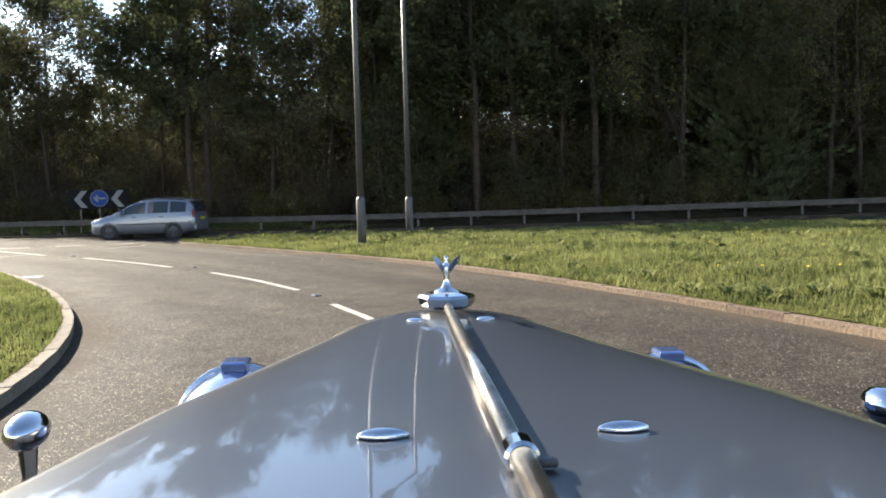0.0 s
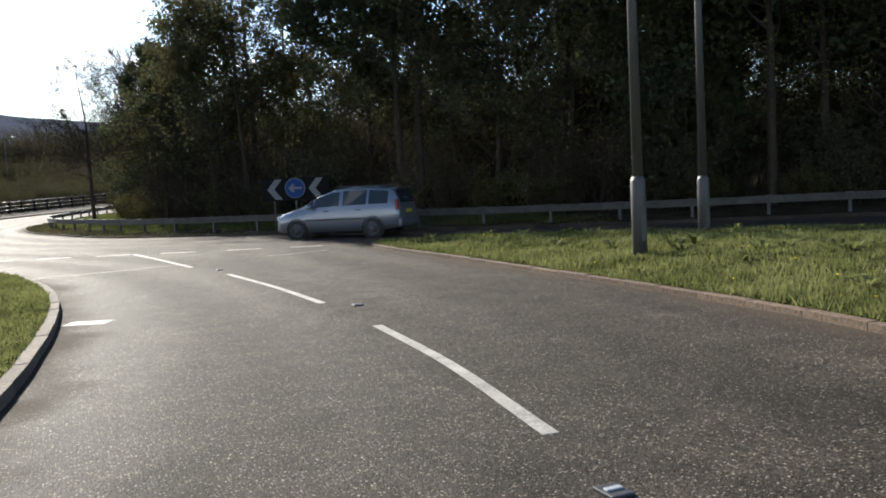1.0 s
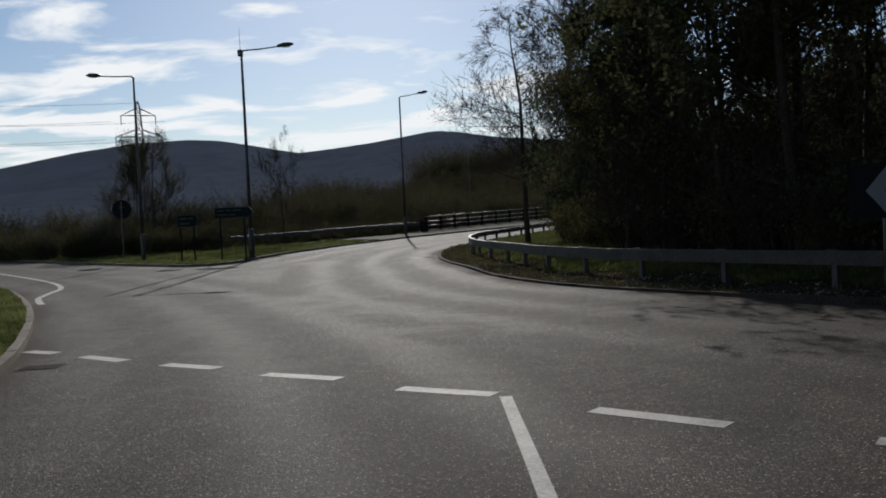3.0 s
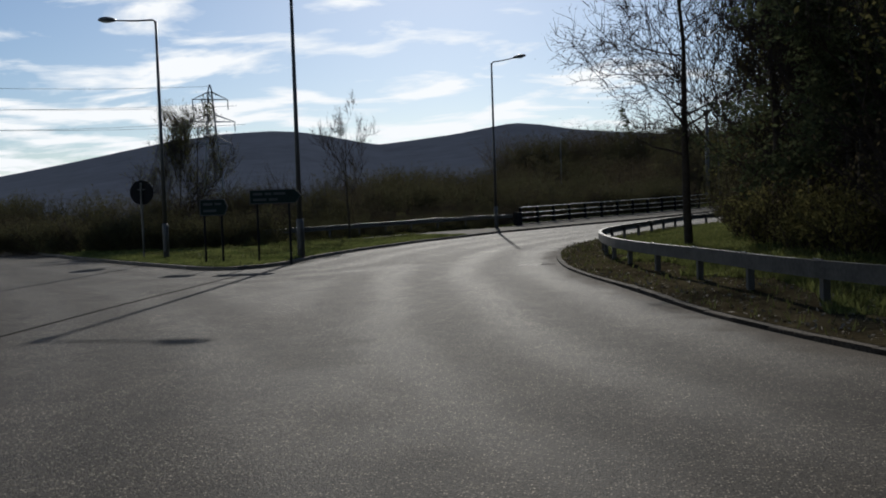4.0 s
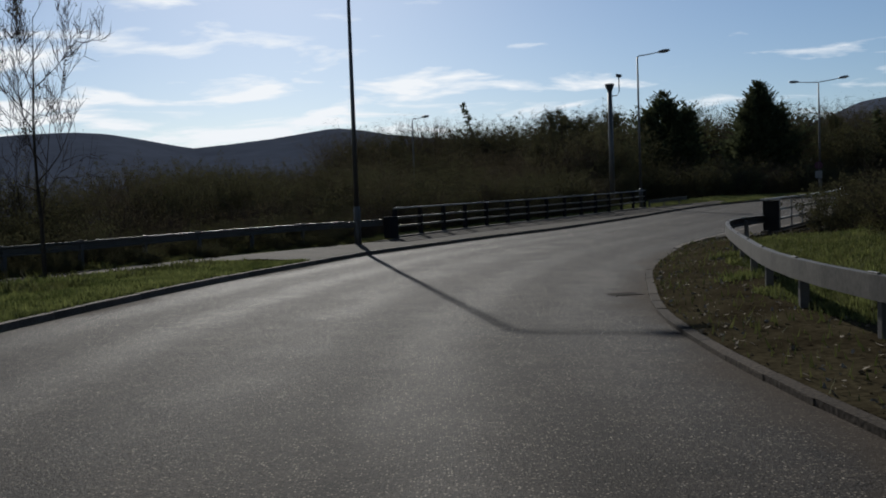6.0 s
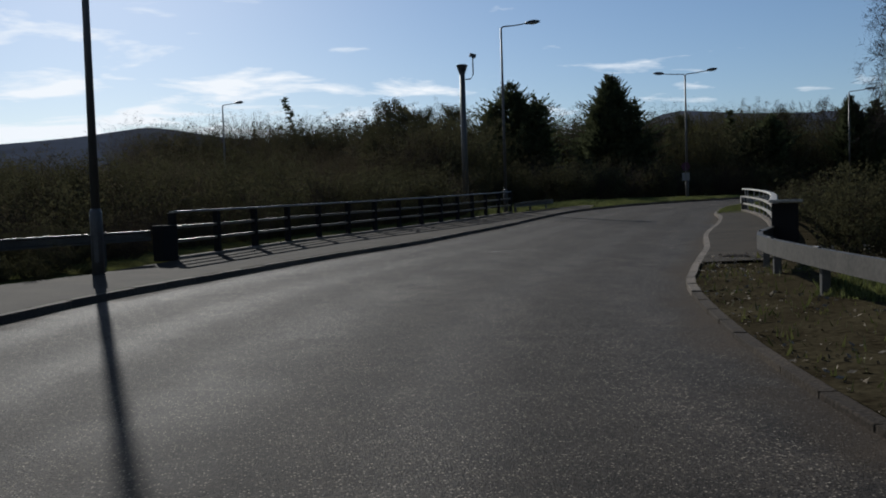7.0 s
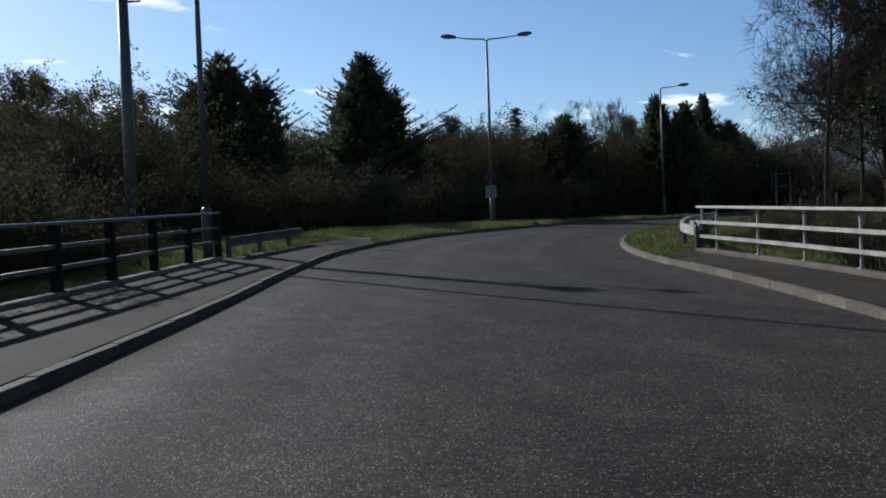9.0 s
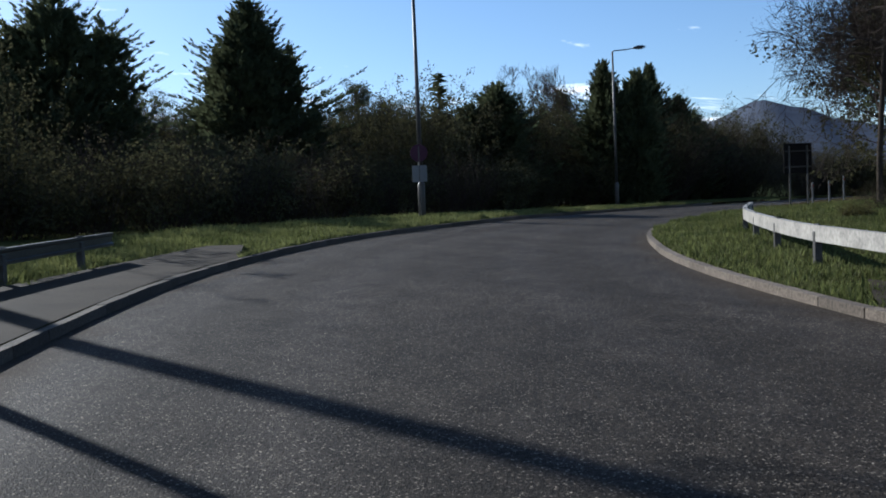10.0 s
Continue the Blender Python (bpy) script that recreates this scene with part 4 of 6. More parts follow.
drain(9.35, 90.5, 0.6, 0.45, 0.128, 0.9, "rusty iron cover in the footway")
drain(0.5, 37.9, 0.5, 0.4, 0.0, 0.2, "worn iron cover in the carriageway")
drain(2.1, 63.4, 0.45, 0.3, 0.0, 0.1, "small gully grating beside the kerb")


def marker_post(x, y, h):
    root = thing("marker_post", "short pale marker post on the verge", "post", Matrix.Translation((x, y, g(x, y) + 0.1)), group="marker posts")
    part("stake", box((0.09, 0.05, h), (0, 0, h / 2 - 0.05), bevel=0.01), M_WHITE, root)
    part("reflector", box((0.06, 0.01, 0.12), (0, -0.03, h - 0.2), bevel=0.003), M_RED_MARK, root, "small red reflector")


M_RED_MARK = mat("red_reflector", (0.3, 0.03, 0.02), 0.4, vary=0.1)
for mx, my, mh in ((46.2, 127.9, 1.0), (48.0, 128.2, 1.05), (51.0, 129.2, 1.2)):
    marker_post(mx, my, mh)


def back_board(x, y, turn):
    root = thing("direction_board", "dark board on two posts seen from behind", "road sign", Matrix.Translation((x, y, g(x, y) + 0.1)) @ Matrix.Rotation(turn, 4, "Z"))
    part("board", shifted(plate([(-0.55, 1.35), (0.55, 1.35), (0.55, 2.5), (-0.55, 2.5)], 0.025), 0, 0, 0), M_SIGNBACK, root)
    for px in (-0.35, 0.35):
        part("post", tube([(px, -0.04, -0.4), (px, -0.04, 2.4)], [0.035, 0.035], 10), M_GALV, root)
    for pz in (1.6, 2.2):
        part("rail", box((1.0, 0.03, 0.05), (0, -0.015, pz), bevel=0.004), M_GALV, root)


back_board(44.0, 127.2, -0.6)

# ---------- trees and bushes ----------


def tube_np(V, F, pts, radii, sides):
    base = len(V)
    for i, p in enumerate(pts):
        d = (pts[min(i + 1, len(pts) - 1)] - pts[max(i - 1, 0)]).normalized()
        a = d.cross(Vector((0.3, 0.9, 0.1))).normalized()
        b = d.cross(a)
        for k in range(sides):
            w = 2 * math.pi * k / sides
            V.append(tuple(p + (a * math.cos(w) + b * math.sin(w)) * radii[i]))
    for i in range(len(pts) - 1):
        for k in range(sides):
            F.append((base + i * sides + k, base + i * sides + (k + 1) % sides, base + (i + 1) * sides + (k + 1) % sides, base + (i + 1) * sides + k))


def leaf_quad(V, F, rng, p, size, flat=0.5):
    n = Vector((rng.gauss(0, 1), rng.gauss(0, 1), rng.gauss(0, 1) + flat)).normalized()
    a = n.orthogonal().normalized()
    b = n.cross(a)
    w = rng.uniform(0, 6.28)
    u = (a * math.cos(w) + b * math.sin(w)) * size * rng.uniform(0.6, 1.3)
    v = n.cross(u) * 0.5
    k = len(V)
    V.extend((tuple(p - u), tuple(p + v), tuple(p + u), tuple(p - v)))
    F.append((k, k + 1, k + 2, k + 3))


def grow(V, F, tips, rng, p, d, length, r, level, spread, up=0.12, kids=(3, 5), sides=5):
    """A limb with side limbs, tapering and wandering; collects its tips."""
    pts, rr = [p.copy()], [r]
    n = 4
    for i in range(n):
        d = (d + Vector((rng.gauss(0, 0.14), rng.gauss(0, 0.14), rng.gauss(0, 0.10) + up * 0.4))).normalized()
        p = p + d * length / n
        pts.append(p.copy())
        rr.append(r * (1 - 0.8 * (i + 1) / n))
    tube_np(V, F, pts, rr, max(3, sides))
    if level == 0:
        tips.extend(pts[1:])
        return
    for k in range(rng.randint(*kids)):
        t = rng.uniform(0.25, 1.0)
        i = min(int(t * n), n - 1)
        q = pts[i].lerp(pts[i + 1], t * n - i)
        side = d.orthogonal().normalized()
        side.rotate(Matrix.Rotation(rng.uniform(0, 6.28), 3, d))
        nd = (d * rng.uniform(0.5, 1.0) + side * spread + Vector((0, 0, up))).normalized()
        grow(V, F, tips, rng, q, nd, length * rng.uniform(0.45, 0.7), max(rr[i] * 0.58, 0.013), level - 1, spread, up, kids, sides - 1)


def make_tree(name, label, seed, height, trunk_r, bare, leaf_mat, n_leaf, leaf_size, levels=3, spread=0.9, bark=None, kids=(3, 5), crown=0.55, category="tree", limbs=9, up=0.12):
    """Trunk with limbs and a crown of many single leaves; bare: share of the height without limbs."""
    rng = random.Random(seed)
    root = thing(name, label, category)
    V, F, tips = [], [], []
    pts = [Vector((0, 0, -0.4))]
    p, d = Vector((0, 0, 0)), Vector((0, 0, 1))
    n = 8
    for i in range(n):
        pts.append(p.copy())
        d = (d + Vector((rng.gauss(0, 0.05), rng.gauss(0, 0.05), 0.25))).normalized()
        p = p + d * height * 0.95 / n
    pts.append(p.copy())
    rad = [trunk_r * 1.25] + [trunk_r * (1 - 0.88 * i / n) for i in range(n + 1)]
    tube_np(V, F, pts, rad, 8)
    link_mesh("trunk", V, F, bark or M_BARK, root, smooth=True)
    V, F = [], []
    for k in range(limbs):
        t = bare + (1 - bare) * (k + rng.random()) / limbs
        i = min(1 + int(t * n), n)
        q = pts[i].lerp(pts[i + 1], min(max(t * n - int(t * n), 0), 1))
        w = rng.uniform(0, 6.28)
        nd = Vector((math.cos(w), math.sin(w), rng.uniform(0.25, 0.8)))
        grow(V, F, tips, rng, q, nd.normalized(), height * crown * (1.15 - 0.75 * t) * rng.uniform(0.7, 1.1), rad[i] * 0.42, levels - 1, spread, up, kids)
    link_mesh("limb_work", V, F, M_TWIG, root)
    if n_leaf:
        V, F = [], []
        per = max(1, n_leaf // max(len(tips), 1))
        for q in tips:
            for _ in range(per if per > 1 or rng.random() < n_leaf / max(len(tips), 1) else 0):
                leaf_quad(V, F, rng, q + Vector((rng.gauss(0, 0.22), rng.gauss(0, 0.22), rng.gauss(0, 0.2))), leaf_size)
        link_mesh("crown", V, F, leaf_mat, root)
    return root


def make_conifer(name, label, seed, height, width, tops=1, gap=0.0, dense=1.0):
    """Conifer: whorls of drooping boughs, each a rib with many short needle sprays."""
    rng = random.Random(seed)
    root = thing(name, label, "conifer")
    V, F = [], []
    stems = [(Vector((0, 0, 0)), height)]
    for k in range(tops - 1):
        w = rng.uniform(0, 6.28)
        stems.append((Vector((math.cos(w), math.sin(w), 0)) * width * 0.42, height * rng.uniform(0.82, 0.96)))
    BV, BF = [], []
    for s, h in stems:
        tube_np(BV, BF, [s + Vector((0, 0, -0.4)), s + Vector((0, 0, h * 0.5)), s + Vector((0, 0, h))], [0.17, 0.1, 0.015], 7)
        z = h * gap + 0.2
        while z < h - 0.1:
            t = z / h
            reach = width * 0.5 * min(1.0, (1 - t) ** 0.75 * 1.05 + 0.02) * (0.75 + 0.25 * min(1, t * 6))
            for _ in range(int(rng.randint(4, 6) * dense)):
                w = rng.uniform(0, 6.28)
                lobe = 1.0 + 0.22 * math.sin(3 * w + seed + z * 0.9) + 0.13 * math.sin(5 * w + z * 1.7)
                ln = reach * rng.uniform(0.45, 1.15) * lobe
                out = Vector((math.cos(w), math.sin(w), 0))
                rise = rng.uniform(0.15, 0.8) + t * 0.5
                dzb = rng.uniform(-0.4, 0.4) * min(1, 4 * (1 - t))
                steps = max(3, int(ln / 0.16))
                for k in range(steps):
                    u = (k + rng.random()) / steps
                    q = s + Vector((0, 0, z + dzb)) + out * ln * u + Vector((0, 0, ln * (rise * u - 0.42 * u * u)))
                    for side in (-1, 1):
                        dd = (out * rng.uniform(0.4, 1.0) + Vector((-out.y, out.x, 0)) * side * rng.uniform(0.3, 1.0) + Vector((0, 0, rng.uniform(-0.35, 0.3)))).normalized()
                        L = (0.34 + 0.30 * (1 - u)) * rng.uniform(0.7, 1.3)
                        wv = dd.cross(Vector((rng.gauss(0, 0.5), rng.gauss(0, 0.5), 1))).normalized() * L * 0.26
                        b = len(V)
                        V.extend((tuple(q - wv), tuple(q + wv), tuple(q + dd * L)))
                        F.append((b, b + 1, b + 2))
                if rng.random() < 0.5:
                    tube_np(BV, BF, [s + Vector((0, 0, z)), s + Vector((0, 0, z)) + out * ln * 0.8 + Vector((0, 0, ln * (rise * 0.8 - 0.27)))], [0.02, 0.006], 3)
            z += rng.uniform(0.16, 0.26) * (1.0 + 0.5 * (1 - t))
    link_mesh("trunk", BV, BF, M_BARK, root)
    link_mesh("crown", V, F, M_NEEDLE, root)
    return root


def make_cypress(name, label, seed, height, width, tops, fans=7500, full=0.5):
    """Broad cypress: one full body with a few pointed tops, made of upswept fans of foliage."""
    rng = random.Random(seed)
    root = thing(name, label, "conifer")
    cones = [(Vector((0, 0, 0)), height, 1.0)]
    for k in range(tops - 1):
        w = seed + k * 2.2 + rng.uniform(-0.4, 0.4)
        cones.append((Vector((math.cos(w), math.sin(w), 0)) * width * rng.uniform(0.24, 0.38), height * rng.uniform(0.80, 0.95), rng.uniform(0.55, 0.75)))
    V, F, BV, BF = [], [], [], []
    for c, h, s in cones:
        tube_np(BV, BF, [c * 0.3 + Vector((0, 0, -0.4)), c * 0.8 + Vector((0, 0, h * 0.5)), c + Vector((0, 0, h * 0.97))], [0.2, 0.1, 0.012], 7)

    def fan(q, axis, L, blades=(-1.0, -0.45, 0.1, 0.6, 1.05), open_=0.65):
        side = axis.cross(Vector((rng.gauss(0, 1), rng.gauss(0, 1), rng.gauss(0, 1)))).normalized()
        for k in blades:
            d = (axis + side * k * open_).normalized()
            ll = L * (1 - 0.35 * abs(k)) * rng.uniform(0.7, 1.2)
            wv = d.cross(side.cross(axis) + axis * 0.1).normalized() * ll * 0.11
            b = len(V)
            V.extend((tuple(q), tuple(q + d * ll * 0.5 + wv), tuple(q + d * ll), tuple(q + d * ll * 0.5 - wv)))
            F.append((b, b + 1, b + 2, b + 3))

    def reach(c, h, s, t, w):
        lump = 1 + 0.75 * noise.noise(Vector((math.cos(w) * 1.5 + seed, math.sin(w) * 1.5, t * h * 0.5)))
        return width * 0.5 * s * lump * (min(1.0, ((1 - t) / full) ** 0.85) * (0.85 + 0.15 * min(1, t * 5)) + 0.012)
    # inner body
    for i in range(int(fans * 0.4)):
        c, h, s = cones[0] if rng.random() < 0.45 else rng.choice(cones)
        t, w = rng.random() * 0.93, rng.uniform(0, 6.283)
        out = Vector((math.cos(w), math.sin(w), 0))
        q = c * (0.4 + 0.6 * min(1, t * 2)) + out * reach(c, h, s, t, w) * 0.72 * math.sqrt(rng.random()) + Vector((0, 0, t * h))
        fan(q, (out * rng.uniform(0.3, 1) + Vector((0, 0, rng.uniform(0.3, 1)))).normalized(), rng.uniform(0.4, 0.8))
    # boughs that stand out of it, each ending in a drawn-out tip
    left = int(fans * 0.6)
    while left > 0:
        c, h, s = cones[0] if rng.random() < 0.5 else rng.choice(cones)
        t, w = 1 - rng.random() ** 1.1, rng.uniform(0, 6.283)
        out = Vector((math.cos(w), math.sin(w), 0))
        R = reach(c, h, s, t, w) * rng.uniform(0.65, 1.35) + 0.1
        a = c * (0.4 + 0.6 * min(1, t * 2)) + Vector((0, 0, t * h - R * 0.25))
        tip = a + out * R + Vector((0, 0, R * rng.uniform(0.3, 0.75) + 0.25 * t))
        n = max(5, int(R * 5))
        d = (tip - a).normalized()
        for k in range(n):
            u = 0.35 + 0.65 * (k + rng.random()) / n
            q = a.lerp(tip, u) + Vector((0, 0, 0.25 * R * (u - u * u) - 0.1))
            ax = (d * rng.uniform(0.7, 1.2) + Vector((rng.gauss(0, 0.3), rng.gauss(0, 0.3), rng.uniform(-0.05, 0.6)))).normalized()
            fan(q, ax, (0.62 - 0.34 * u) * rng.uniform(0.7, 1.2), (-0.9, -0.3, 0.3, 0.9), 0.75)
        fan(tip, d, 0.45, (-0.4, 0.1, 0.4), 0.4)
        left -= n
    for c, h, s in cones:
        for k in range(10):
            fan(c + Vector((rng.gauss(0, 0.06), rng.gauss(0, 0.06), h - 1.1 + 0.11 * k)), Vector((rng.gauss(0, 0.5), rng.gauss(0, 0.5), 1)).normalized(), 0.4, (-0.5, 0.0, 0.5), 0.5)
    link_mesh("trunk", BV, BF, M_BARK, root)
    link_mesh("crown", V, F, M_NEEDLE, root)
    return root


def make_shrub(name, label, seed, height, width, n_leaf, leaf_mat, leaf_size=0.05, stems=26):
    rng = random.Random(seed)
    root = thing(name, label, "bush")
    V, F, tips = [], [], []
    for k in range(stems):
        w, rr = rng.uniform(0, 6.28), width * 0.22 * math.sqrt(rng.random())
        p = Vector((math.cos(w) * rr, math.sin(w) * rr, -0.2))
        d = Vector((math.cos(w) * rng.uniform(0.1, 0.8), math.sin(w) * rng.uniform(0.1, 0.8), 1)).normalized()
        grow(V, F, tips, rng, p, d, height * rng.uniform(0.55, 0.95), 0.022, 1, 0.7, 0.2, (4, 6), 4)
    link_mesh("stem_work", V, F, M_TWIG, root)
    V, F = [], []
    for _ in range(n_leaf):
        q = rng.choice(tips)
        leaf_quad(V, F, rng, q + Vector((rng.gauss(0, 0.16), rng.gauss(0, 0.16), rng.gauss(0, 0.14))), leaf_size)
    link_mesh("foliage", V, F, leaf_mat, root)
    return root


pine_a = make_tree("pine", "tall dark pine with a bare lower trunk", 11, 17, 0.19, 0.35, M_NEEDLE, 15000, 0.13, 3, 0.8, crown=0.26, limbs=20, up=0.05)
pine_b = make_tree("pine", "tall dark pine with a bare lower trunk", 12, 15, 0.16, 0.25, M_NEEDLE, 15000, 0.13, 3, 0.8, crown=0.28, limbs=20, up=0.05)
broad_a = make_tree("broadleaf_tree", "slender woodland tree with sparse spring leaves", 21, 14, 0.15, 0.18, M_LEAF, 9000, 0.075, 3, 0.8, crown=0.36, limbs=16, kids=(4, 6))
broad_b = make_tree("broadleaf_tree", "slender woodland tree with sparse spring leaves", 22, 12, 0.14, 0.15, M_LEAF, 8000, 0.075, 3, 0.85, crown=0.4, limbs=14, kids=(4, 6))
broad_d = make_tree("broadleaf_tree", "thick dark leafy tree behind the hedge", 24, 10.5, 0.17, 0.06, M_LEAFDARK, 26000, 0.085, 3, 1.0, crown=0.42, limbs=22, kids=(4, 6))
broad_c = make_tree("broadleaf_tree", "dark leafy woodland tree", 23, 13, 0.16, 0.12, M_LEAFDARK, 14000, 0.10, 3, 0.9, crown=0.38, limbs=16, kids=(4, 6))
bare_a = make_tree("bare_tree", "bare tree with fine branching twigs", 31, 9, 0.14, 0.2, M_LEAF, 300, 0.05, 4, 0.75, crown=0.5, limbs=10, kids=(4, 6), up=0.3)
bare_b = make_tree("bare_tree", "bare tree with fine branching twigs and a few buds", 32, 7.5, 0.10, 0.22, M_LEAF, 250, 0.045, 4, 0.85, crown=0.5, limbs=10, kids=(4, 6), up=0.22)
con_a = make_cypress("cypress", "broad dark cypress with several pointed tops", 41, 13.0, 7.6, 3, 17000, 0.42)
con_b = make_cypress("cypress", "broad dark cypress with a tall pointed top", 47, 13.2, 8.2, 4, 19000, 0.55)
con_d = make_cypress("spruce", "small dark pointed conifer in the hedge", 44, 9.0, 4.4, 2, 7000, 0.6)
alder = make_tree("alder", "tall roadside tree with fine bare twigs", 33, 13, 0.155, 0.28, M_TWIG, 5000, 0.03, 4, 0.85, crown=0.30, limbs=24, kids=(4, 6), up=0.0)
con_c = make_cypress("spruce", "dark spruce with a thin top", 43, 10, 4.6, 1, 6500, 0.75)
con_e = make_conifer("spruce", "thin young spruce with open boughs", 45, 10, 3.0, dense=0.62)
pine_c = make_tree("pine", "dark pine with heavy clumps of needles", 13, 15, 0.2, 0.22, M_NEEDLE, 30000, 0.11, 3, 0.9, crown=0.30, limbs=22, up=0.1)
birch = make_tree("birch", "tall birch with fine drooping brown twigs", 34, 14.5, 0.16, 0.22, M_TWIG, 22000, 0.026, 4, 0.85, bark=M_BARK, crown=0.36, limbs=26, kids=(5, 7), up=0.0)
bare_c = make_tree("bare_tree", "multi-stemmed small tree with sparse yellow-green leaves", 35, 7.6, 0.09, 0.08, M_LEAFNEW, 5200, 0.045, 4, 0.8, crown=0.5, limbs=13, kids=(4, 7), up=0.26)
pole_bush = make_shrub("sapling_clump", "clump of upright bare brown saplings", 56, 5.4, 2.0, 500, M_LEAF, 0.04, 30)
shrub_a = make_shrub("bush", "dense dark green roadside bush", 51, 3.2, 3.6, 5200, M_LEAFDARK, 0.075)
shrub_b = make_shrub("bush", "twiggy brown bush with few leaves", 52, 3.6, 3.2, 1200, M_LEAFBROWN, 0.05, 34)
hedge_a = make_shrub("thicket", "tall dense thicket of dark leaves and twigs", 54, 5.2, 5.0, 17000, M_LEAFDARK, 0.07, 40)
hedge_b = make_shrub("thicket", "tall twiggy thicket with spring leaves", 55, 5.6, 4.6, 9000, M_LEAFBROWN, 0.045, 46)
shrub_c = make_shrub("bush", "low leafy bush of fresh green", 53, 2.2, 2.8, 4200, M_LEAF, 0.06)
used = set()


def plant(ob, x, y, s=1.0, rz=0.0, dz=0.0, sz=None):
    m = Matrix.Translation((x, y, g(x, y) + dz)) @ Matrix.Rotation(rz, 4, "Z")
    if ob.name not in used:
        used.add(ob.name)
        ob.matrix_world = m
        ob.scale = (s, s, sz or s)
        return ob
    c = copy_thing(ob, m)
    c.scale = (s, s, sz or s)
    return c


def wood():
    rng, thin = random.Random(77), random.Random(78)
    edge = spline([(48, 12.5), (38.5, 20.5), (31, 28), (26, 32.8), (21.3, 37), (16.4, 40.9), (14, 43.6), (12, 46.4), (10.2, 49.5), (9.0, 53), (8.6, 57), (8.3, 62), (8.3, 67), (8.7, 71.5), (9.8, 76), (12, 81), (15, 85)], 1.0)
    rows = ((1.0, 2.4), (3.8, 2.6), (7.5, 3.0), (12, 3.6), (17, 4.5), (24, 6))
    for off, gap in rows:
        line = spline(inset(edge, -off)[::4], gap)
        for x, y in line:
            x, y = x + rng.uniform(-0.8, 0.8), y + rng.uniform(-0.8, 0.8)
            if x < 6.4 and y > 55:
                continue
            if not inside((x, y), V4) or (math.hypot(x - 12.9, y - 42.5) < 3.4 and off < 3):
                continue
            k = rng.random()
            ob = pine_a if k < 0.22 else pine_b if k < 0.42 else broad_a if k < 0.58 else broad_b if k < 0.72 else broad_c if k < 0.94 else con_c
            low = 1.0
            if y > 44 and off > 2 and thin.random() < 0.72:
                continue
            if y > 45:
                low = 0.62
                if off > 10 and y > 52 and rng.random() < 0.65:
                    continue
                ob = bare_a if k < 0.5 else broad_a if k < 0.68 else pine_b if k < 0.84 else bare_b
                low = 0.88 if ob in (bare_a, bare_b) else 0.62
                if y < 52:
                    ob, low = (pine_b if k < 0.45 else broad_a if k < 0.8 else broad_c), 0.84
            if x < 10.6 and y > 51:
                low *= 0.86
            if off > 10 and y < 42:
                low = 1.22
            plant(ob, x, y, rng.uniform(0.8, 1.15) * low, rng.uniform(0, 6.28), 0.25)
    for x, y in spline(inset(edge, -0.3)[::4], 1.7):
        if not inside((x, y), V4) or math.hypot(x - 12.9, y - 42.0) < 2.6:
            continue
        plant(rng.choice((shrub_a, shrub_a, shrub_b, shrub_c)), x + rng.uniform(-0.5, 0.9), y + rng.uniform(-0.4, 0.9), rng.uniform(0.45, 0.9), rng.uniform(0, 6.28), 0.25)
    for x, y in spline(inset(edge, -3.0)[::4], 2.2):
        if inside((x, y), V4):
            plant(rng.choice((shrub_a, shrub_b)), x + rng.uniform(-0.9, 0.9), y + rng.uniform(-0.9, 0.9), rng.uniform(0.8, 1.3), rng.uniform(0, 6.28), 0.25)

    for off in (9.0, 15.0, 21.0):
        for x, y in spline(inset(edge, -off)[::4], 3.2):
            if inside((x, y), V4):
                plant(rng.choice((hedge_a, hedge_b, hedge_a)), x + rng.uniform(-1, 1), y + rng.uniform(-1, 1), rng.uniform(0.85, 1.2), rng.uniform(0, 6.28), 0.2)


wood()


def row(line, gap, kinds, smin, smax, seed, jitter=1.0, dz=0.0):
    rng = random.Random(seed)
    for x, y in spline(line, gap):
        plant(rng.choice(kinds), x + rng.uniform(-jitter, jitter), y + rng.uniform(-jitter, jitter), rng.uniform(smin, smax), rng.uniform(0, 6.28), dz)


# left of the bridge road: bushes behind the signs and the barrier
row([(-40, 88), (-28, 85), (-20, 82), (-15, 82), (-13.5, 86), (-11.5, 90.5), (-9, 95), (-6.2, 99)], 1.6, (shrub_b, shrub_b, shrub_a, shrub_b), 0.48, 0.62, 1, 0.7)
row([(-44, 94), (-30, 90), (-22, 88), (-17, 90), (-14, 95), (-10, 101), (-7, 106)], 1.9, (shrub_b, hedge_a, hedge_b), 0.42, 0.54, 2, 1.0)
row([(-50, 104), (-34, 100), (-24, 98), (-18, 103), (-12, 110)], 2.4, (hedge_a, hedge_b), 0.48, 0.60, 3, 1.2)
plant(bare_b, -9.45, 81.8, 0.54, 0.6, 0.0, 0.86)
plant(bare_c, -20.2, 86.5, 0.72, 2.0, 0.0, 0.98)
plant(bare_c, -21.9, 87.5, 0.7, 4.0, 0.0, 0.92)
row([(-24, 88), (-20, 87.6), (-16.5, 87.6), (-14, 89.5)], 1.2, (pole_bush, pole_bush, shrub_b), 0.6, 0.8, 31, 0.6, -0.1)
plant(pine_a, 10.0, 56.3, 0.56, 1.0, 0.2)
plant(bare_a, 9.4, 60.6, 1.0, 2.0, 0.2)
plant(pine_b, 10.4, 63.6, 0.68, 3.0, 0.2)
plant(bare_a, 11.6, 52.0, 1.1, 0.4, 0.2)
plant(bare_a, 8.2, 63.2, 0.95, 2.6, 0.2)
plant(pine_c, 9.6, 58.0, 0.60, 1.1, 0.2)
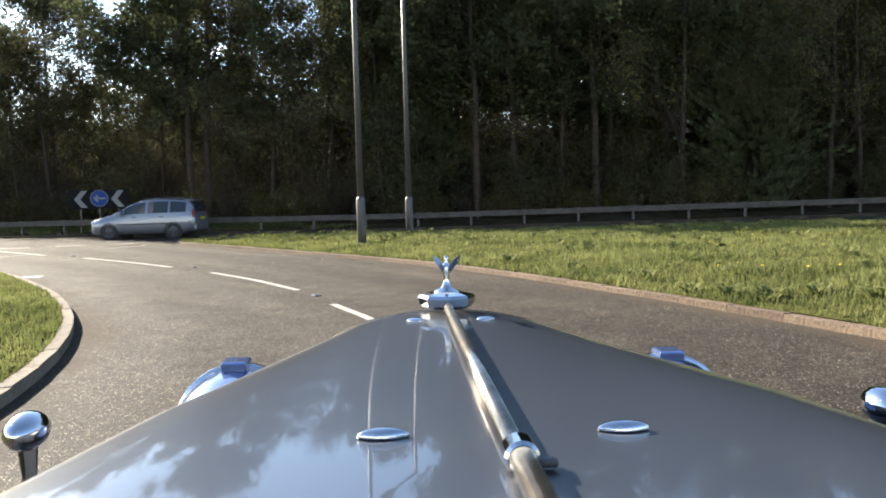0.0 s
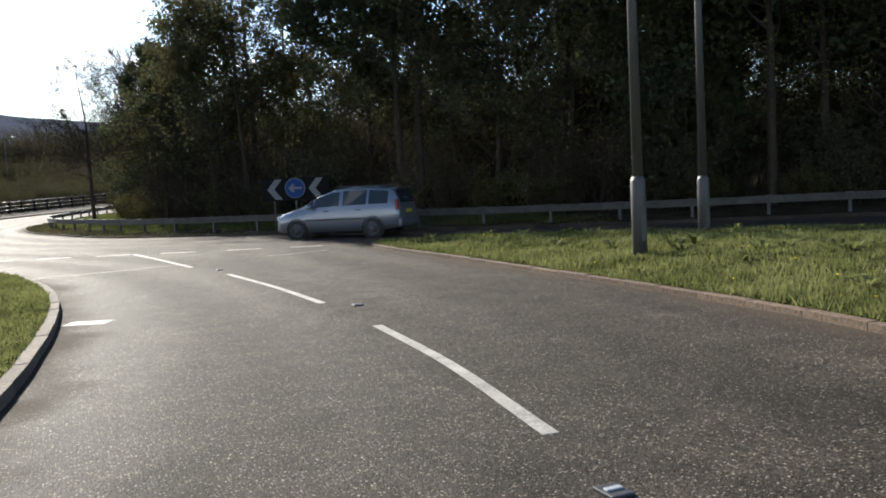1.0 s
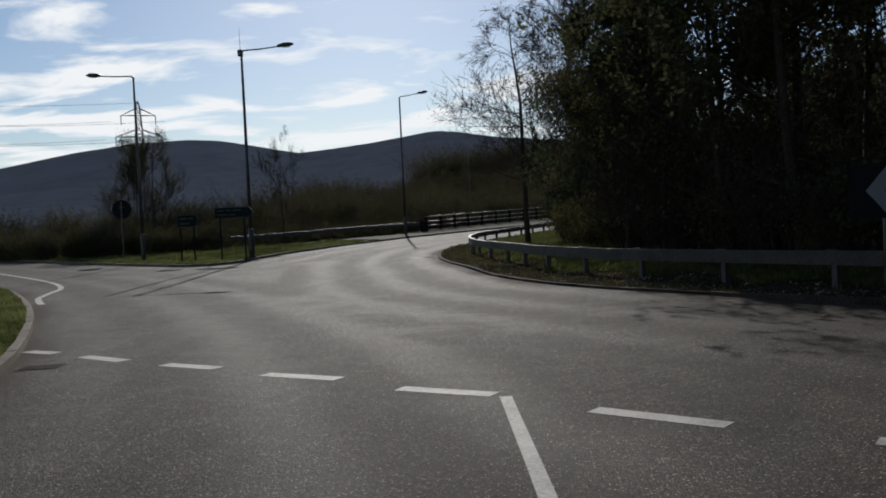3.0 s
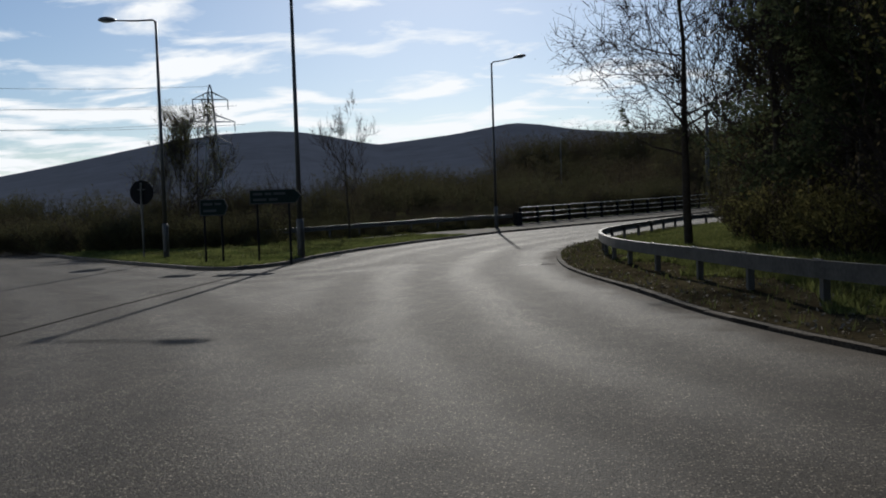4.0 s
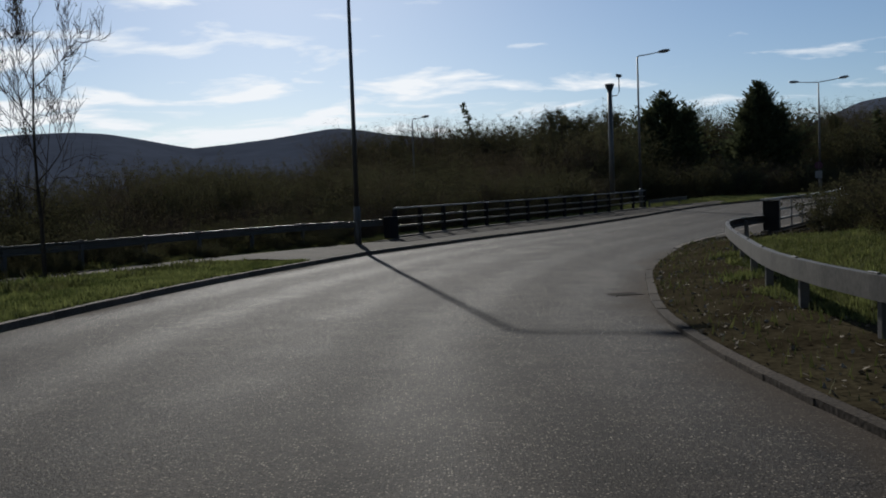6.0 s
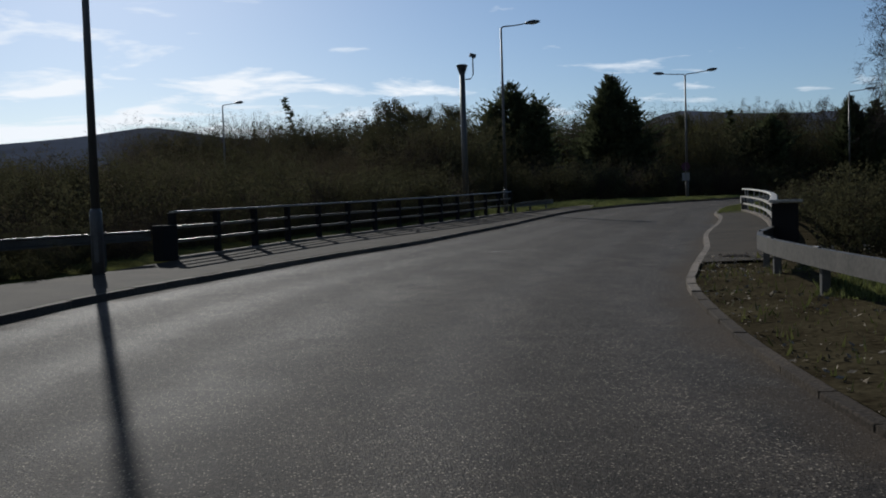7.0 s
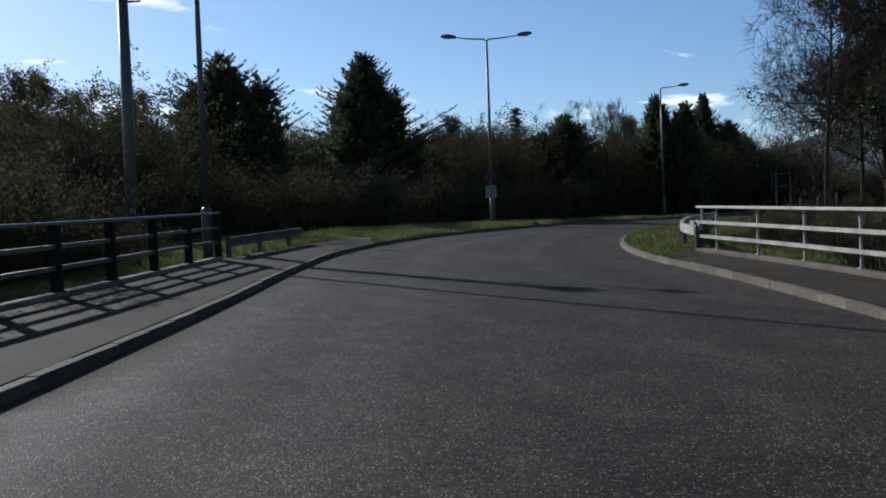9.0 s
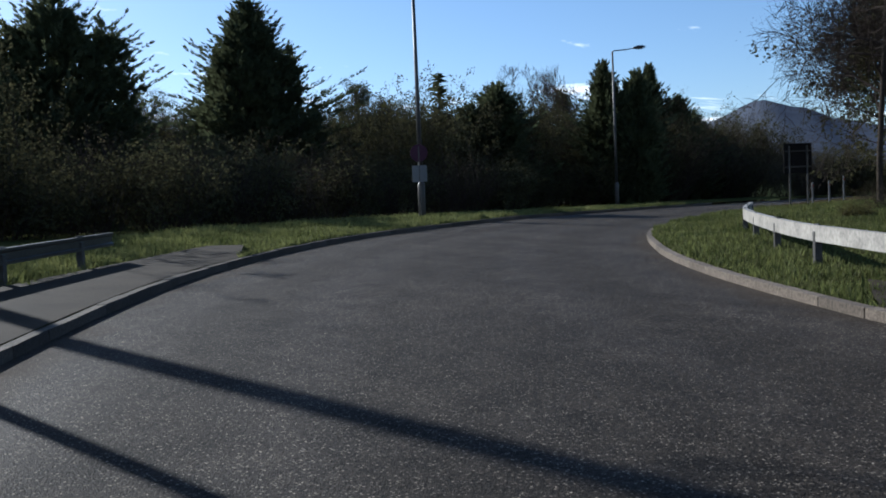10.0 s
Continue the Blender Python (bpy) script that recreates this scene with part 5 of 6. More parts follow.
plant(bare_b, 9.6, 66.2, 1.0, 4.1, 0.2)
plant(alder, 6.1, 65.6, 0.86, 0.4, 0.2, 0.78)
row([(-4.6, 99.5), (-1.5, 104.5), (2, 109.5), (5.5, 114), (9, 119.5), (10.5, 122.5)], 1.7, (shrub_a, shrub_b), 0.55, 0.8, 21, 0.4, -0.1)
row([(12.6, 90.5), (16.5, 96.5), (20, 102.5), (23, 108)], 1.8, (shrub_a, shrub_b), 0.4, 0.6, 22, 0.4, -0.2)
# dark undergrowth behind the signs and at the barrier's end
row([(-30, 82), (-22, 79), (-17, 77.2), (-14.2, 77.2), (-12.9, 79.5)], 0.8, (shrub_a, shrub_b, shrub_a), 0.45, 0.62, 39, 0.4, -0.1)
row([(-14.5, 75.8), (-12.6, 77.6), (-11.6, 80.2), (-10.8, 82.4)], 0.7, (shrub_a, shrub_c), 0.18, 0.3, 40, 0.3, 0.0)
# beside and below the bridge
row([(-12.6, 83), (-10.4, 87.3), (-8.4, 91.1), (-5.8, 94.8), (-3.6, 97.8)], 0.8, (shrub_a, shrub_b, shrub_a), 0.32, 0.46, 33, 0.3, -0.2)
row([(-10.6, 83.0), (-9.0, 86.5), (-7.6, 89.2), (-5.9, 91.6), (-4.0, 93.9)], 0.55, (shrub_c, shrub_a), 0.13, 0.22, 38, 0.35, 0.02)
row([(70.5, 144.2), (77, 145.5), (85, 147.5), (100, 150)], 1.8, (hedge_a, hedge_b, shrub_a), 0.5, 0.75, 36, 0.6, -0.2)
row([(66, 129), (72, 130), (80, 133), (95, 140), (110, 150)], 2.2, (hedge_a, hedge_b), 0.5, 0.68, 34, 0.9, -0.2)
row([(-4.1, 98.6), (-0.7, 103.9), (2.7, 108.9), (6.1, 113.6), (9.7, 119.0), (11.5, 121.6)], 0.9, (shrub_a, shrub_b), 0.28, 0.42, 35, 0.25, -0.05)
row([(-7.0, 105), (-3.5, 111), (0, 116), (4, 121), (7.5, 125.5), (10, 129)], 1.9, (hedge_a, hedge_b, shrub_a), 0.46, 0.58, 4, 0.9, -0.4)
row([(-12, 112), (-7, 118), (-2, 124), (3, 130), (8, 135)], 2.3, (hedge_a, hedge_b, hedge_a), 0.54, 0.66, 5, 1.2, -0.6)
row([(-24, 118), (-12, 128), (-2, 136), (8, 141), (16, 144)], 2.8, (hedge_a, hedge_b), 0.64, 0.78, 6, 1.5, -0.6)
row([(-30, 140), (-16, 152), (-4, 156), (4, 158)], 2.6, (hedge_a, hedge_b), 0.92, 1.1, 7, 1.5, -1.0)
row([(2, 166), (8, 170), (16, 172), (24, 172)], 3.2, (hedge_a, hedge_b), 1.0, 1.25, 14, 2.0, 0.0)
row([(-9, 151), (0, 155), (8, 159), (14, 163)], 2.6, (hedge_b, hedge_b, hedge_a), 0.95, 1.2, 32, 1.2, 0.0)
# wooded rise far beyond the bridge
row([(-17, 232), (-8, 230), (8, 229), (26, 228), (48, 227), (75, 226), (105, 225)], 3.6, (hedge_a, hedge_b, hedge_a), 1.5, 1.9, 61, 2.0, 4.8)
row([(-19, 243), (-9, 241), (8, 240), (26, 238), (48, 237), (75, 236), (105, 235)], 3.2, (hedge_a, hedge_b, hedge_b), 1.55, 1.95, 62, 1.8, 6.6)
row([(-14, 250), (8, 248), (32, 246), (60, 245), (100, 244)], 5.0, (bare_a, con_e, con_e, bare_a), 0.85, 1.1, 63, 2.5, 6.8)
row([(-52, 237), (-36, 235), (-20, 233)], 3.4, (hedge_a, hedge_b), 1.4, 1.75, 64, 2.0, -0.4)
# beyond the bridge: conifers and hedge round the bend
plant(con_a, 22.9, 151.5, 0.92, 0.3, -0.1, 0.86)
plant(con_b, 33.0, 152.3, 0.92, 1.1, 0.1, 0.89)
plant(con_e, 44.5, 150.8, 0.95, 0.0, 0.0, 0.87)
row([(14, 131), (19, 134.5), (25, 138), (32, 141), (40, 144), (50, 147), (62, 149.5), (74, 151)], 1.8, (shrub_a, shrub_a, shrub_b), 0.7, 0.95, 8, 0.8)
row([(20, 141), (28, 144), (37, 147)], 2.0, (shrub_a, shrub_b), 0.9, 1.15, 23, 0.9)
row([(10, 136), (13, 139), (16, 143)], 2.2, (hedge_a, hedge_b), 0.9, 1.15, 9, 0.8)
row([(40, 149), (48, 151), (62, 154), (76, 156)], 2.4, (hedge_a, hedge_b, hedge_a), 0.95, 1.25, 24, 1.0)
row([(10, 146), (18, 159), (28, 161), (42, 158), (60, 160), (76, 162)], 3.2, (hedge_a, broad_d, hedge_b), 0.75, 0.9, 10, 1.2)
row([(58, 147), (66, 149), (74, 151), (82, 153)], 2.4, (hedge_a, hedge_b), 0.9, 1.15, 15, 1.2)
plant(bare_a, 58.0, 153.2, 1.0, 1.0)
plant(bare_a, 50.0, 150.0, 0.9, 3.0)
plant(bare_c, 29.0, 158.6, 0.9, 1.0, 0.0)
plant(bare_c, 42.6, 153.6, 0.84, 2.2, 0.0)
plant(bare_a, 18.6, 163.6, 0.85, 0.5, 0.0)
bent = plant(con_e, 10.3, 243.0, 1.35, 0.0, 7.0, 1.62)
bent.rotation_euler = (0.0, -0.30, 0.0)
# right of the far bend
row([(24.5, 110.5), (28, 114), (33, 117.5), (39, 120.5), (47, 123.5)], 2.6, (shrub_c, shrub_b, shrub_a), 0.2, 0.36, 11, 1.2, 0.2)
row([(14, 86), (18, 92), (22, 99), (26, 106)], 2.4, (shrub_a, shrub_b), 0.6, 0.9, 12, 0.9, -0.8)
row([(18, 84), (23, 92), (29, 101), (36, 108)], 3.0, (hedge_a, hedge_b), 0.7, 0.9, 13, 1.2, -0.5)
plant(birch, 40.9, 122.5, 0.66, 0.5, 0.2, 0.98)
plant(pine_c, 46.3, 118.6, 1.0, 0.5, 0.2)
plant(pine_c, 48.6, 116.5, 1.0, 2.5, 0.2)
plant(birch, 45.2, 120.9, 0.75, 3.6, 0.2, 0.95)
plant(birch, 44.4, 123.2, 0.66, 2.0, 0.2, 0.85)
plant(broad_c, 47.5, 119.0, 1.0, 1.0, 0.2)
plant(broad_c, 47.0, 123.4, 0.92, 3.3, 0.2)
plant(broad_d, 49.5, 125.2, 0.95, 0.7, 0.2)
plant(broad_b, 50.5, 122.5, 1.0, 3.0, 0.2)
plant(pine_a, 53, 117, 0.85, 1.0, 0.2)
plant(con_d, 54.4, 146.6, 0.85, 0.4, 0.0, 0.98)
plant(con_d, 56.4, 145.6, 0.8, 1.4, 0.0, 0.92)
plant(con_c, 64.6, 151.4, 0.9, 0.0, 0.0, 1.0)
plant(con_d, 66.0, 150.0, 1.0, 2.4, 0.0, 0.85)
plant(con_d, 69.0, 151.0, 1.0, 3.0, 0.0, 0.75)
plant(con_d, 72.5, 152.0, 1.0, 0.9, 0.0, 0.62)
plant(con_d, 48.0, 149.5, 1.25, 0.9, 0.0, 0.84)
plant(con_d, 46.6, 150.5, 1.1, 2.9, 0.0, 0.72)
row([(9.0, 78), (10.5, 82.5), (12.6, 87), (14.5, 90)], 1.5, (shrub_a, shrub_b, shrub_c), 0.4, 0.62, 25, 0.5, 0.0)

# ---------- grass ----------


def grass(name, source, keep, density, hmin, hmax, label, seed=3, width=0.011, blades=None):
    """Blades on the triangles of a ground sheet, where keep(x, y) says so."""
    me = source.data
    rs = np.random.RandomState(seed)
    co = np.empty(len(me.vertices) * 3)
    me.vertices.foreach_get("co", co)
    co = co.reshape(-1, 3)
    me.calc_loop_triangles()
    tri = np.empty(len(me.loop_triangles) * 3, int)
    me.loop_triangles.foreach_get("vertices", tri)
    tri = tri.reshape(-1, 3)
    a, b, c = co[tri[:, 0]], co[tri[:, 1]], co[tri[:, 2]]
    mid = (a + b + c) / 3
    w = np.array([keep(p[0], p[1]) for p in mid])
    ar = np.linalg.norm(np.cross(b - a, c - a), axis=1) / 2
    cnt = rs.poisson(ar * w * density)
    idx = np.repeat(np.arange(len(tri)), cnt)
    r1, r2 = rs.rand(len(idx)), rs.rand(len(idx))
    k = r1 + r2 > 1
    r1[k], r2[k] = 1 - r1[k], 1 - r2[k]
    p = a[idx] + (b - a)[idx] * r1[:, None] + (c - a)[idx] * r2[:, None]
    n = len(p)
    # patchy length
    patch = 0.55 + 0.45 * np.sin(p[:, 0] * 1.7 + np.sin(p[:, 1] * 1.1) * 2) * np.sin(p[:, 1] * 1.9 + 1) + 0.25 * rs.randn(n)
    h = np.clip(hmin + (hmax - hmin) * patch * rs.rand(n), hmin * 0.6, hmax * 1.3)
    th = rs.rand(n) * 6.283
    d = np.stack([np.cos(th), np.sin(th), np.zeros(n)], 1) * (width * (0.6 + rs.rand(n)))[:, None] * (0.5 + h / hmax)[:, None]
    lean = rs.randn(n, 3) * 0.35
    lean[:, 2] = 1
    t = p + lean * h[:, None]
    p[:, 2] -= 0.01
    V = np.stack([p - d, p + d, t], 1).reshape(-1, 3)
    m2 = bpy.data.meshes.new(name)
    m2.vertices.add(3 * n); m2.loops.add(3 * n); m2.polygons.add(n)
    m2.vertices.foreach_set("co", V.ravel())
    m2.loops.foreach_set("vertex_index", np.arange(3 * n))
    m2.polygons.foreach_set("loop_start", np.arange(n) * 3)
    m2.update()
    m2.validate()
    m2.materials.append(blades or M_GRASS)
    return tagged(new(name, m2), label, "grass", kind="stuff")


N1, N2, N3, N4 = (np.array(c) for c in (C1, C2, C3, C4))


def off(arr, x, y):
    return float(np.min(np.hypot(arr[:, 0] - x, arr[:, 1] - y)))


ob = bpy.data.objects
grass("grass", ob["verge_1"], lambda x, y: (1.0 if off(N1, x, y) < 9 and x < 26 else 0.25) * min(max(0.75 + 1.5 * noise.noise(Vector((x * 0.55, y * 0.55, 7))), 0.3), 1.15) if y > -4 and x < 45 else 0, 1050, 0.035, 0.15, "bright mown grass with weeds on the verge", 3)
grass("grass", ob["verge_2"], lambda x, y: (1.0 if off(N2, x, y) < 5 else 0.0) if 0 < y < 70 else 0, 900, 0.03, 0.09, "sunlit mown grass beside the kerb", 4)
grass("grass", ob["verge_3"], lambda x, y: 1.0 if (58 < y < 90 and off(N3, x, y) < 7 and x > -22 and not inside((x, y), FOOT_L) and (y < 87.3 + (x + 7) * 1.4 or x < -11)) else 0.0, 800, 0.04, 0.14, "rough grass along the verge", 5, 0.014, M_GRASSLUSH)
grass("grass", ob["verge_3"], lambda x, y: 1.0 if 58 < y < 87 and x > -16 and 1.6 < off(N3, x, y) < 6 and not inside((x, y), FOOT_L) and noise.noise(Vector((x * 0.9, y * 0.9, 2))) > 0.12 else 0.0, 170, 0.12, 0.28, "tall tufts and weeds on the rough verge", 15, 0.02, M_GRASSDULL)
grass("grass", ob["verge_3"], lambda x, y: 1.0 if 117 < y < 137 and off(N3, x, y) < 5 and x > 11 and not inside((x, y), PATHS[0]) else 0.0, 650, 0.06, 0.22, "sunlit rough grass beside the footway", 8, 0.013)
grass("grass", ob["verge_4"], lambda x, y: 1.0 if (44 < y < 86 and x < 14 and 1.75 < off(N4, x, y) < 6.5) or (111 < y < 127 and 22 < x < 46 and off(N4, x, y) < 7) else 0.0, 500, 0.04, 0.17, "fresh green grass behind the barrier", 7, 0.014, M_GRASSLUSH)
grass("grass", ob["verge_4"], lambda x, y: (1.0 if 1.9 < off(N4, x, y) < 9 else (0.05 if y < 100 else 0.8)) if ((30 < y < 90 and x < 22) or (112 < y < 128 and x > 20 and x < 45)) and off(N4, x, y) < 9 else 0.0, 520, 0.04, 0.17, "rough grass and weeds under the barrier", 6, 0.012, M_GRASSDULL)

# dead leaves and litter under the barrier


def dead_leaves():
    rng = random.Random(29)
    V, F = [], []
    n = 0
    while n < 5200:
        x, y = rng.uniform(1.5, 14), rng.uniform(40, 91)
        d = off(N4, x, y)
        if not inside((x, y), V4) or not 0.15 < d < 3.4 or rng.random() < d / 4:
            continue
        z = bank(x, y, C4, 0.35, 7, 0.06 if y < 86 else 0.11) + rng.uniform(0.0, 0.025)
        leaf_quad(V, F, rng, Vector((x, y, z)), rng.uniform(0.018, 0.045), 1.6)
        n += 1
    tagged(link_mesh("dead_leaf_litter", V, F, M_DEADLEAF), "brown and pale dead leaves scattered on the soil", "leaf litter", kind="stuff")


dead_leaves()

# dandelions in the mown grass


def dandelions():
    rng = random.Random(19)
    V, F = [], []
    n = 0
    while n < 260:
        x, y = rng.uniform(8, 30), rng.uniform(0, 31)
        if not inside((x, y), V1) or off(N1, x, y) < 0.3:
            continue
        z = bank(x, y, C1, 0.24, 3.5, 0.075) + rng.uniform(0.06, 0.12)
        r, k = rng.uniform(0.016, 0.026), len(V)
        tilt = Vector((rng.gauss(0, 0.3), rng.gauss(0, 0.3), 1)).normalized()
        a = tilt.orthogonal().normalized()
        b = tilt.cross(a)
        c = Vector((x, y, z))
        for j in range(7):
            V.append(tuple(c + (a * math.cos(j * 0.898) + b * math.sin(j * 0.898)) * r))
        V.append(tuple(c - tilt * 0.015))
        F.append(tuple(range(k, k + 7)))
        F.extend((k + (j + 1) % 7, k + j, k + 7) for j in range(7))
        n += 1
    tagged(link_mesh("dandelion_flowers", V, F, mat("yellow_petals", (0.55, 0.42, 0.03), 0.7, spec=0.1, vary=0.2, bump=0)), "scattered yellow dandelion flowers in the grass", "flowers", kind="stuff")


dandelions()

# weeds standing out of the mown grass


def weeds():
    rng = random.Random(9)
    V, F = [], []
    n = 0
    while n < 340:
        x, y = rng.uniform(8, 26), rng.uniform(0, 31)
        if not inside((x, y), V1) or off(N1, x, y) < 0.3 or noise.noise(Vector((x * 0.4, y * 0.4, 3))) < rng.uniform(-0.5, 0.3):
            continue
        c = Vector((x, y, bank(x, y, C1, 0.24, 3.5, 0.075) - 0.01))
        size = rng.uniform(0.6, 1.6)
        for _ in range(22):
            w, h = rng.uniform(0, 6.28), rng.uniform(0.06, 0.17) * size
            d = Vector((math.cos(w), math.sin(w), 0))
            b = c + d * rng.uniform(0, 0.08)
            e = Vector((-d.y, d.x, 0)) * rng.uniform(0.012, 0.026) * size
            p1, p2 = b + d * h * 0.6 + Vector((0, 0, h * 0.7)), b + d * h * 1.3 + Vector((0, 0, h * 0.75))
            k = len(V)
            V.extend((tuple(b - e * 0.5), tuple(b + e * 0.5), tuple(p1 + e), tuple(p1 - e), tuple(p2)))
            F.extend(((k, k + 1, k + 2, k + 3), (k + 3, k + 2, k + 4)))
        n += 1
    tagged(link_mesh("weed_clumps", V, F, M_GRASS), "leafy weeds standing above the mown grass", "weeds", kind="stuff")


weeds()

# ---------- silver people carrier ----------
M_SILVER = mat("silver_blue_car_paint", (0.165, 0.180, 0.208), 0.33, metal=0.55, vary=0.05, scale=1, fine=300, bump=0.0, coat=0.8)
M_GLASS = mat("tinted_car_glass", (0.02, 0.024, 0.028), 0.06, vary=0.1, bump=0)
M_TYRE = mat("tyre_rubber", (0.022, 0.022, 0.022), 0.85, vary=0.2, bump=0.2)
M_ALLOY = mat("alloy_wheel", (0.085, 0.087, 0.092), 0.5, metal=0.5, vary=0.1, bump=0)
M_RED = mat("red_lamp_glass", (0.16, 0.012, 0.012), 0.2, vary=0.1, bump=0)
M_CLEAR = mat("clear_lamp_glass", (0.6, 0.62, 0.64), 0.12, metal=0.3, vary=0.1, bump=0)


def people_carrier(x, y, zoff, heading):
    """Five-door people carrier. The car's x points forward; the heading is in degrees from +x."""
    z = g(x, y) + zoff
    root = thing("people_carrier", "silver-blue five-door people carrier with tinted windows", "car", Matrix.Translation((x, y, z)) @ Matrix.Rotation(radians(heading), 4, "Z"))
    # stations: x, sill, waist height, top height, half width at waist, half width at top
    S = [(2.22, 0.42, 0.62, 0.64, 0.52, 0.45), (2.16, 0.26, 0.70, 0.73, 0.70, 0.60), (1.95, 0.22, 0.79, 0.83, 0.82, 0.70), (1.62, 0.22, 0.88, 0.93, 0.86, 0.74), (1.30, 0.22, 0.95, 1.01, 0.87, 0.74),
         (0.95, 0.22, 0.99, 1.20, 0.88, 0.70), (0.55, 0.22, 1.00, 1.43, 0.88, 0.66), (0.10, 0.22, 1.01, 1.58, 0.88, 0.64), (-0.5, 0.22, 1.02, 1.635, 0.88, 0.63), (-1.15, 0.22, 1.03, 1.63, 0.88, 0.62),
         (-1.72, 0.24, 1.04, 1.58, 0.87, 0.61), (-2.0, 0.28, 1.04, 1.50, 0.85, 0.60), (-2.18, 0.30, 1.02, 1.22, 0.80, 0.62), (-2.24, 0.36, 0.92, 0.98, 0.74, 0.62)]

    def ring(s):
        x0, sill, waist, top, w, wt = s
        k = top - waist
        return [(x0, -w * 0.9, sill), (x0, -w * 1.0, sill + 0.2), (x0, -w * 1.01, (sill + waist) / 2 + 0.05), (x0, -w * 0.98, waist), (x0, -(wt + 0.03), waist + k * 0.86), (x0, -wt * 0.88, waist + k * 0.97),
                (x0, 0, top + 0.015), (x0, wt * 0.88, waist + k * 0.97), (x0, wt + 0.03, waist + k * 0.86), (x0, w * 0.98, waist), (x0, w * 1.01, (sill + waist) / 2 + 0.05), (x0, w, sill + 0.2), (x0, w * 0.9, sill)]
    rings = [ring(st) for st in S]
    bm = bmesh.new()
    R = [[bm.verts.new(p) for p in r] for r in rings]
    for a, b in zip(R, R[1:]):
        for k in range(12):
            bm.faces.new((a[k], a[k + 1], b[k + 1], b[k]))
        bm.faces.new((a[12], a[0], b[0], b[12]))
    bm.faces.new(R[0]); bm.faces.new(R[-1][::-1])
    part("body", bm, M_SILVER, root, smooth=True)

    def on_body(x0, k):
        """The body's outline point k at the place x0 along the car."""
        for a, b in zip(rings, rings[1:]):
            if a[k][0] >= x0 >= b[k][0]:
                return Vector(a[k]).lerp(Vector(b[k]), (a[k][0] - x0) / (a[k][0] - b[k][0]))

    def side_glass(x0, x1, k0, k1, lo=0.07, hi=0.95):
        """A window that follows the body's side from x0 back to x1."""
        xs = [x0] + [st[0] for st in S if x1 + 0.05 < st[0] < x0 - 0.05] + [x1]
        bb = bmesh.new()
        rows_ = []
        for xx in xs:
            a, b = on_body(xx, k0), on_body(xx, k1)
            out = Vector((0, 0.012 if a.y > 0 else -0.012, 0.004))
            low, top = a.lerp(b, lo), a.lerp(b, hi)
            rows_.append([bb.verts.new(p) for p in (low + out, top + out, top - out, low - out)])
        for a, b in zip(rows_, rows_[1:]):
            for k in range(4):
                bb.faces.new((a[k], a[(k + 1) % 4], b[(k + 1) % 4], b[k]))
        bb.faces.new(rows_[0]); bb.faces.new(rows_[-1][::-1])
        return bb
    for k0, k1 in ((3, 4), (9, 8)):
        for x0, x1 in ((1.02, 0.78), (0.72, -0.16), (-0.30, -1.12), (-1.21, -1.86)):
            part("side_window", side_glass(x0, x1, k0, k1), M_GLASS, root, "tinted glass")
    bb = bmesh.new()
    q = [(0.98, -0.66, 1.15), (0.98, 0.66, 1.15), (0.22, 0.56, 1.565), (0.22, -0.56, 1.565)]
    bb.faces.new([bb.verts.new((a + 0.03, b, c + 0.035)) for a, b, c in q])
    part("windscreen", bb, M_GLASS, root, "raked windscreen")
    bb = bmesh.new()
    q = [(-2.06, -0.56, 1.47), (-2.06, 0.56, 1.47), (-2.22, 0.62, 1.06), (-2.22, -0.62, 1.06)]
    bb.faces.new([bb.verts.new((a - 0.02, b, c + 0.01)) for a, b, c in q])
    part("rear_window", bb, M_GLASS, root, "tailgate window")
    for sy in (-1, 1):
        part("rub_strip", box((2.3, 0.02, 0.05), (-0.1, sy * 0.893, 0.62), bevel=0.006), M_DARK, root, "dark rub strip")
        for px in (0.28, -0.85):
            part("door_handle", box((0.2, 0.025, 0.035), (px, sy * 0.885, 0.90), bevel=0.008), M_DARK, root)
        part("roof_rail", tube([(0.0, sy * 0.60, 1.57), (-0.1, sy * 0.60, 1.655), (-1.5, sy * 0.585, 1.645), (-1.65, sy * 0.58, 1.58)], [0.018] * 4, 8), M_DARK, root)
        mr = part("door_mirror", box((0.16, 0.2, 0.13), (0.82, sy * 0.97, 1.06), bevel=0.04), M_SILVER, root)
        part("headlight", box((0.34, 0.3, 0.16), (2.02, sy * 0.62, 0.70), Matrix.Rotation(sy * 0.5, 4, "Z"), bevel=0.05), M_CLEAR, root, "clear headlight")
        part("tail_light", box((0.1, 0.13, 0.34), (-2.17, sy * 0.77, 1.02), bevel=0.03), M_RED, root, "tall red tail light")
        for px in (1.36, -1.34):
            m = Matrix.Translation((px, sy * 0.80, 0.32)) @ Matrix.Rotation(radians(90), 4, "X")
            part("wheel_arch", lathe([(0.372, -0.075), (0.372, 0.095), (0.34, 0.095), (0.34, -0.075)] if sy < 0 else [(0.372, -0.095), (0.372, 0.075), (0.34, 0.075), (0.34, -0.095)], 24, m, True), M_TYRE, root)
            wheel = part("wheel", lathe([(0.20, -0.11), (0.29, -0.115), (0.318, -0.08), (0.318, 0.08), (0.29, 0.115), (0.20, 0.11)], 28, m, True), M_TYRE, root, smooth=True)
            part("wheel_dish", lathe([(0.03, -0.03), (0.185, -0.03), (0.20, -0.10), (0.20, 0.10), (0.185, 0.03), (0.03, 0.03)], 20, m), M_TYRE, wheel)
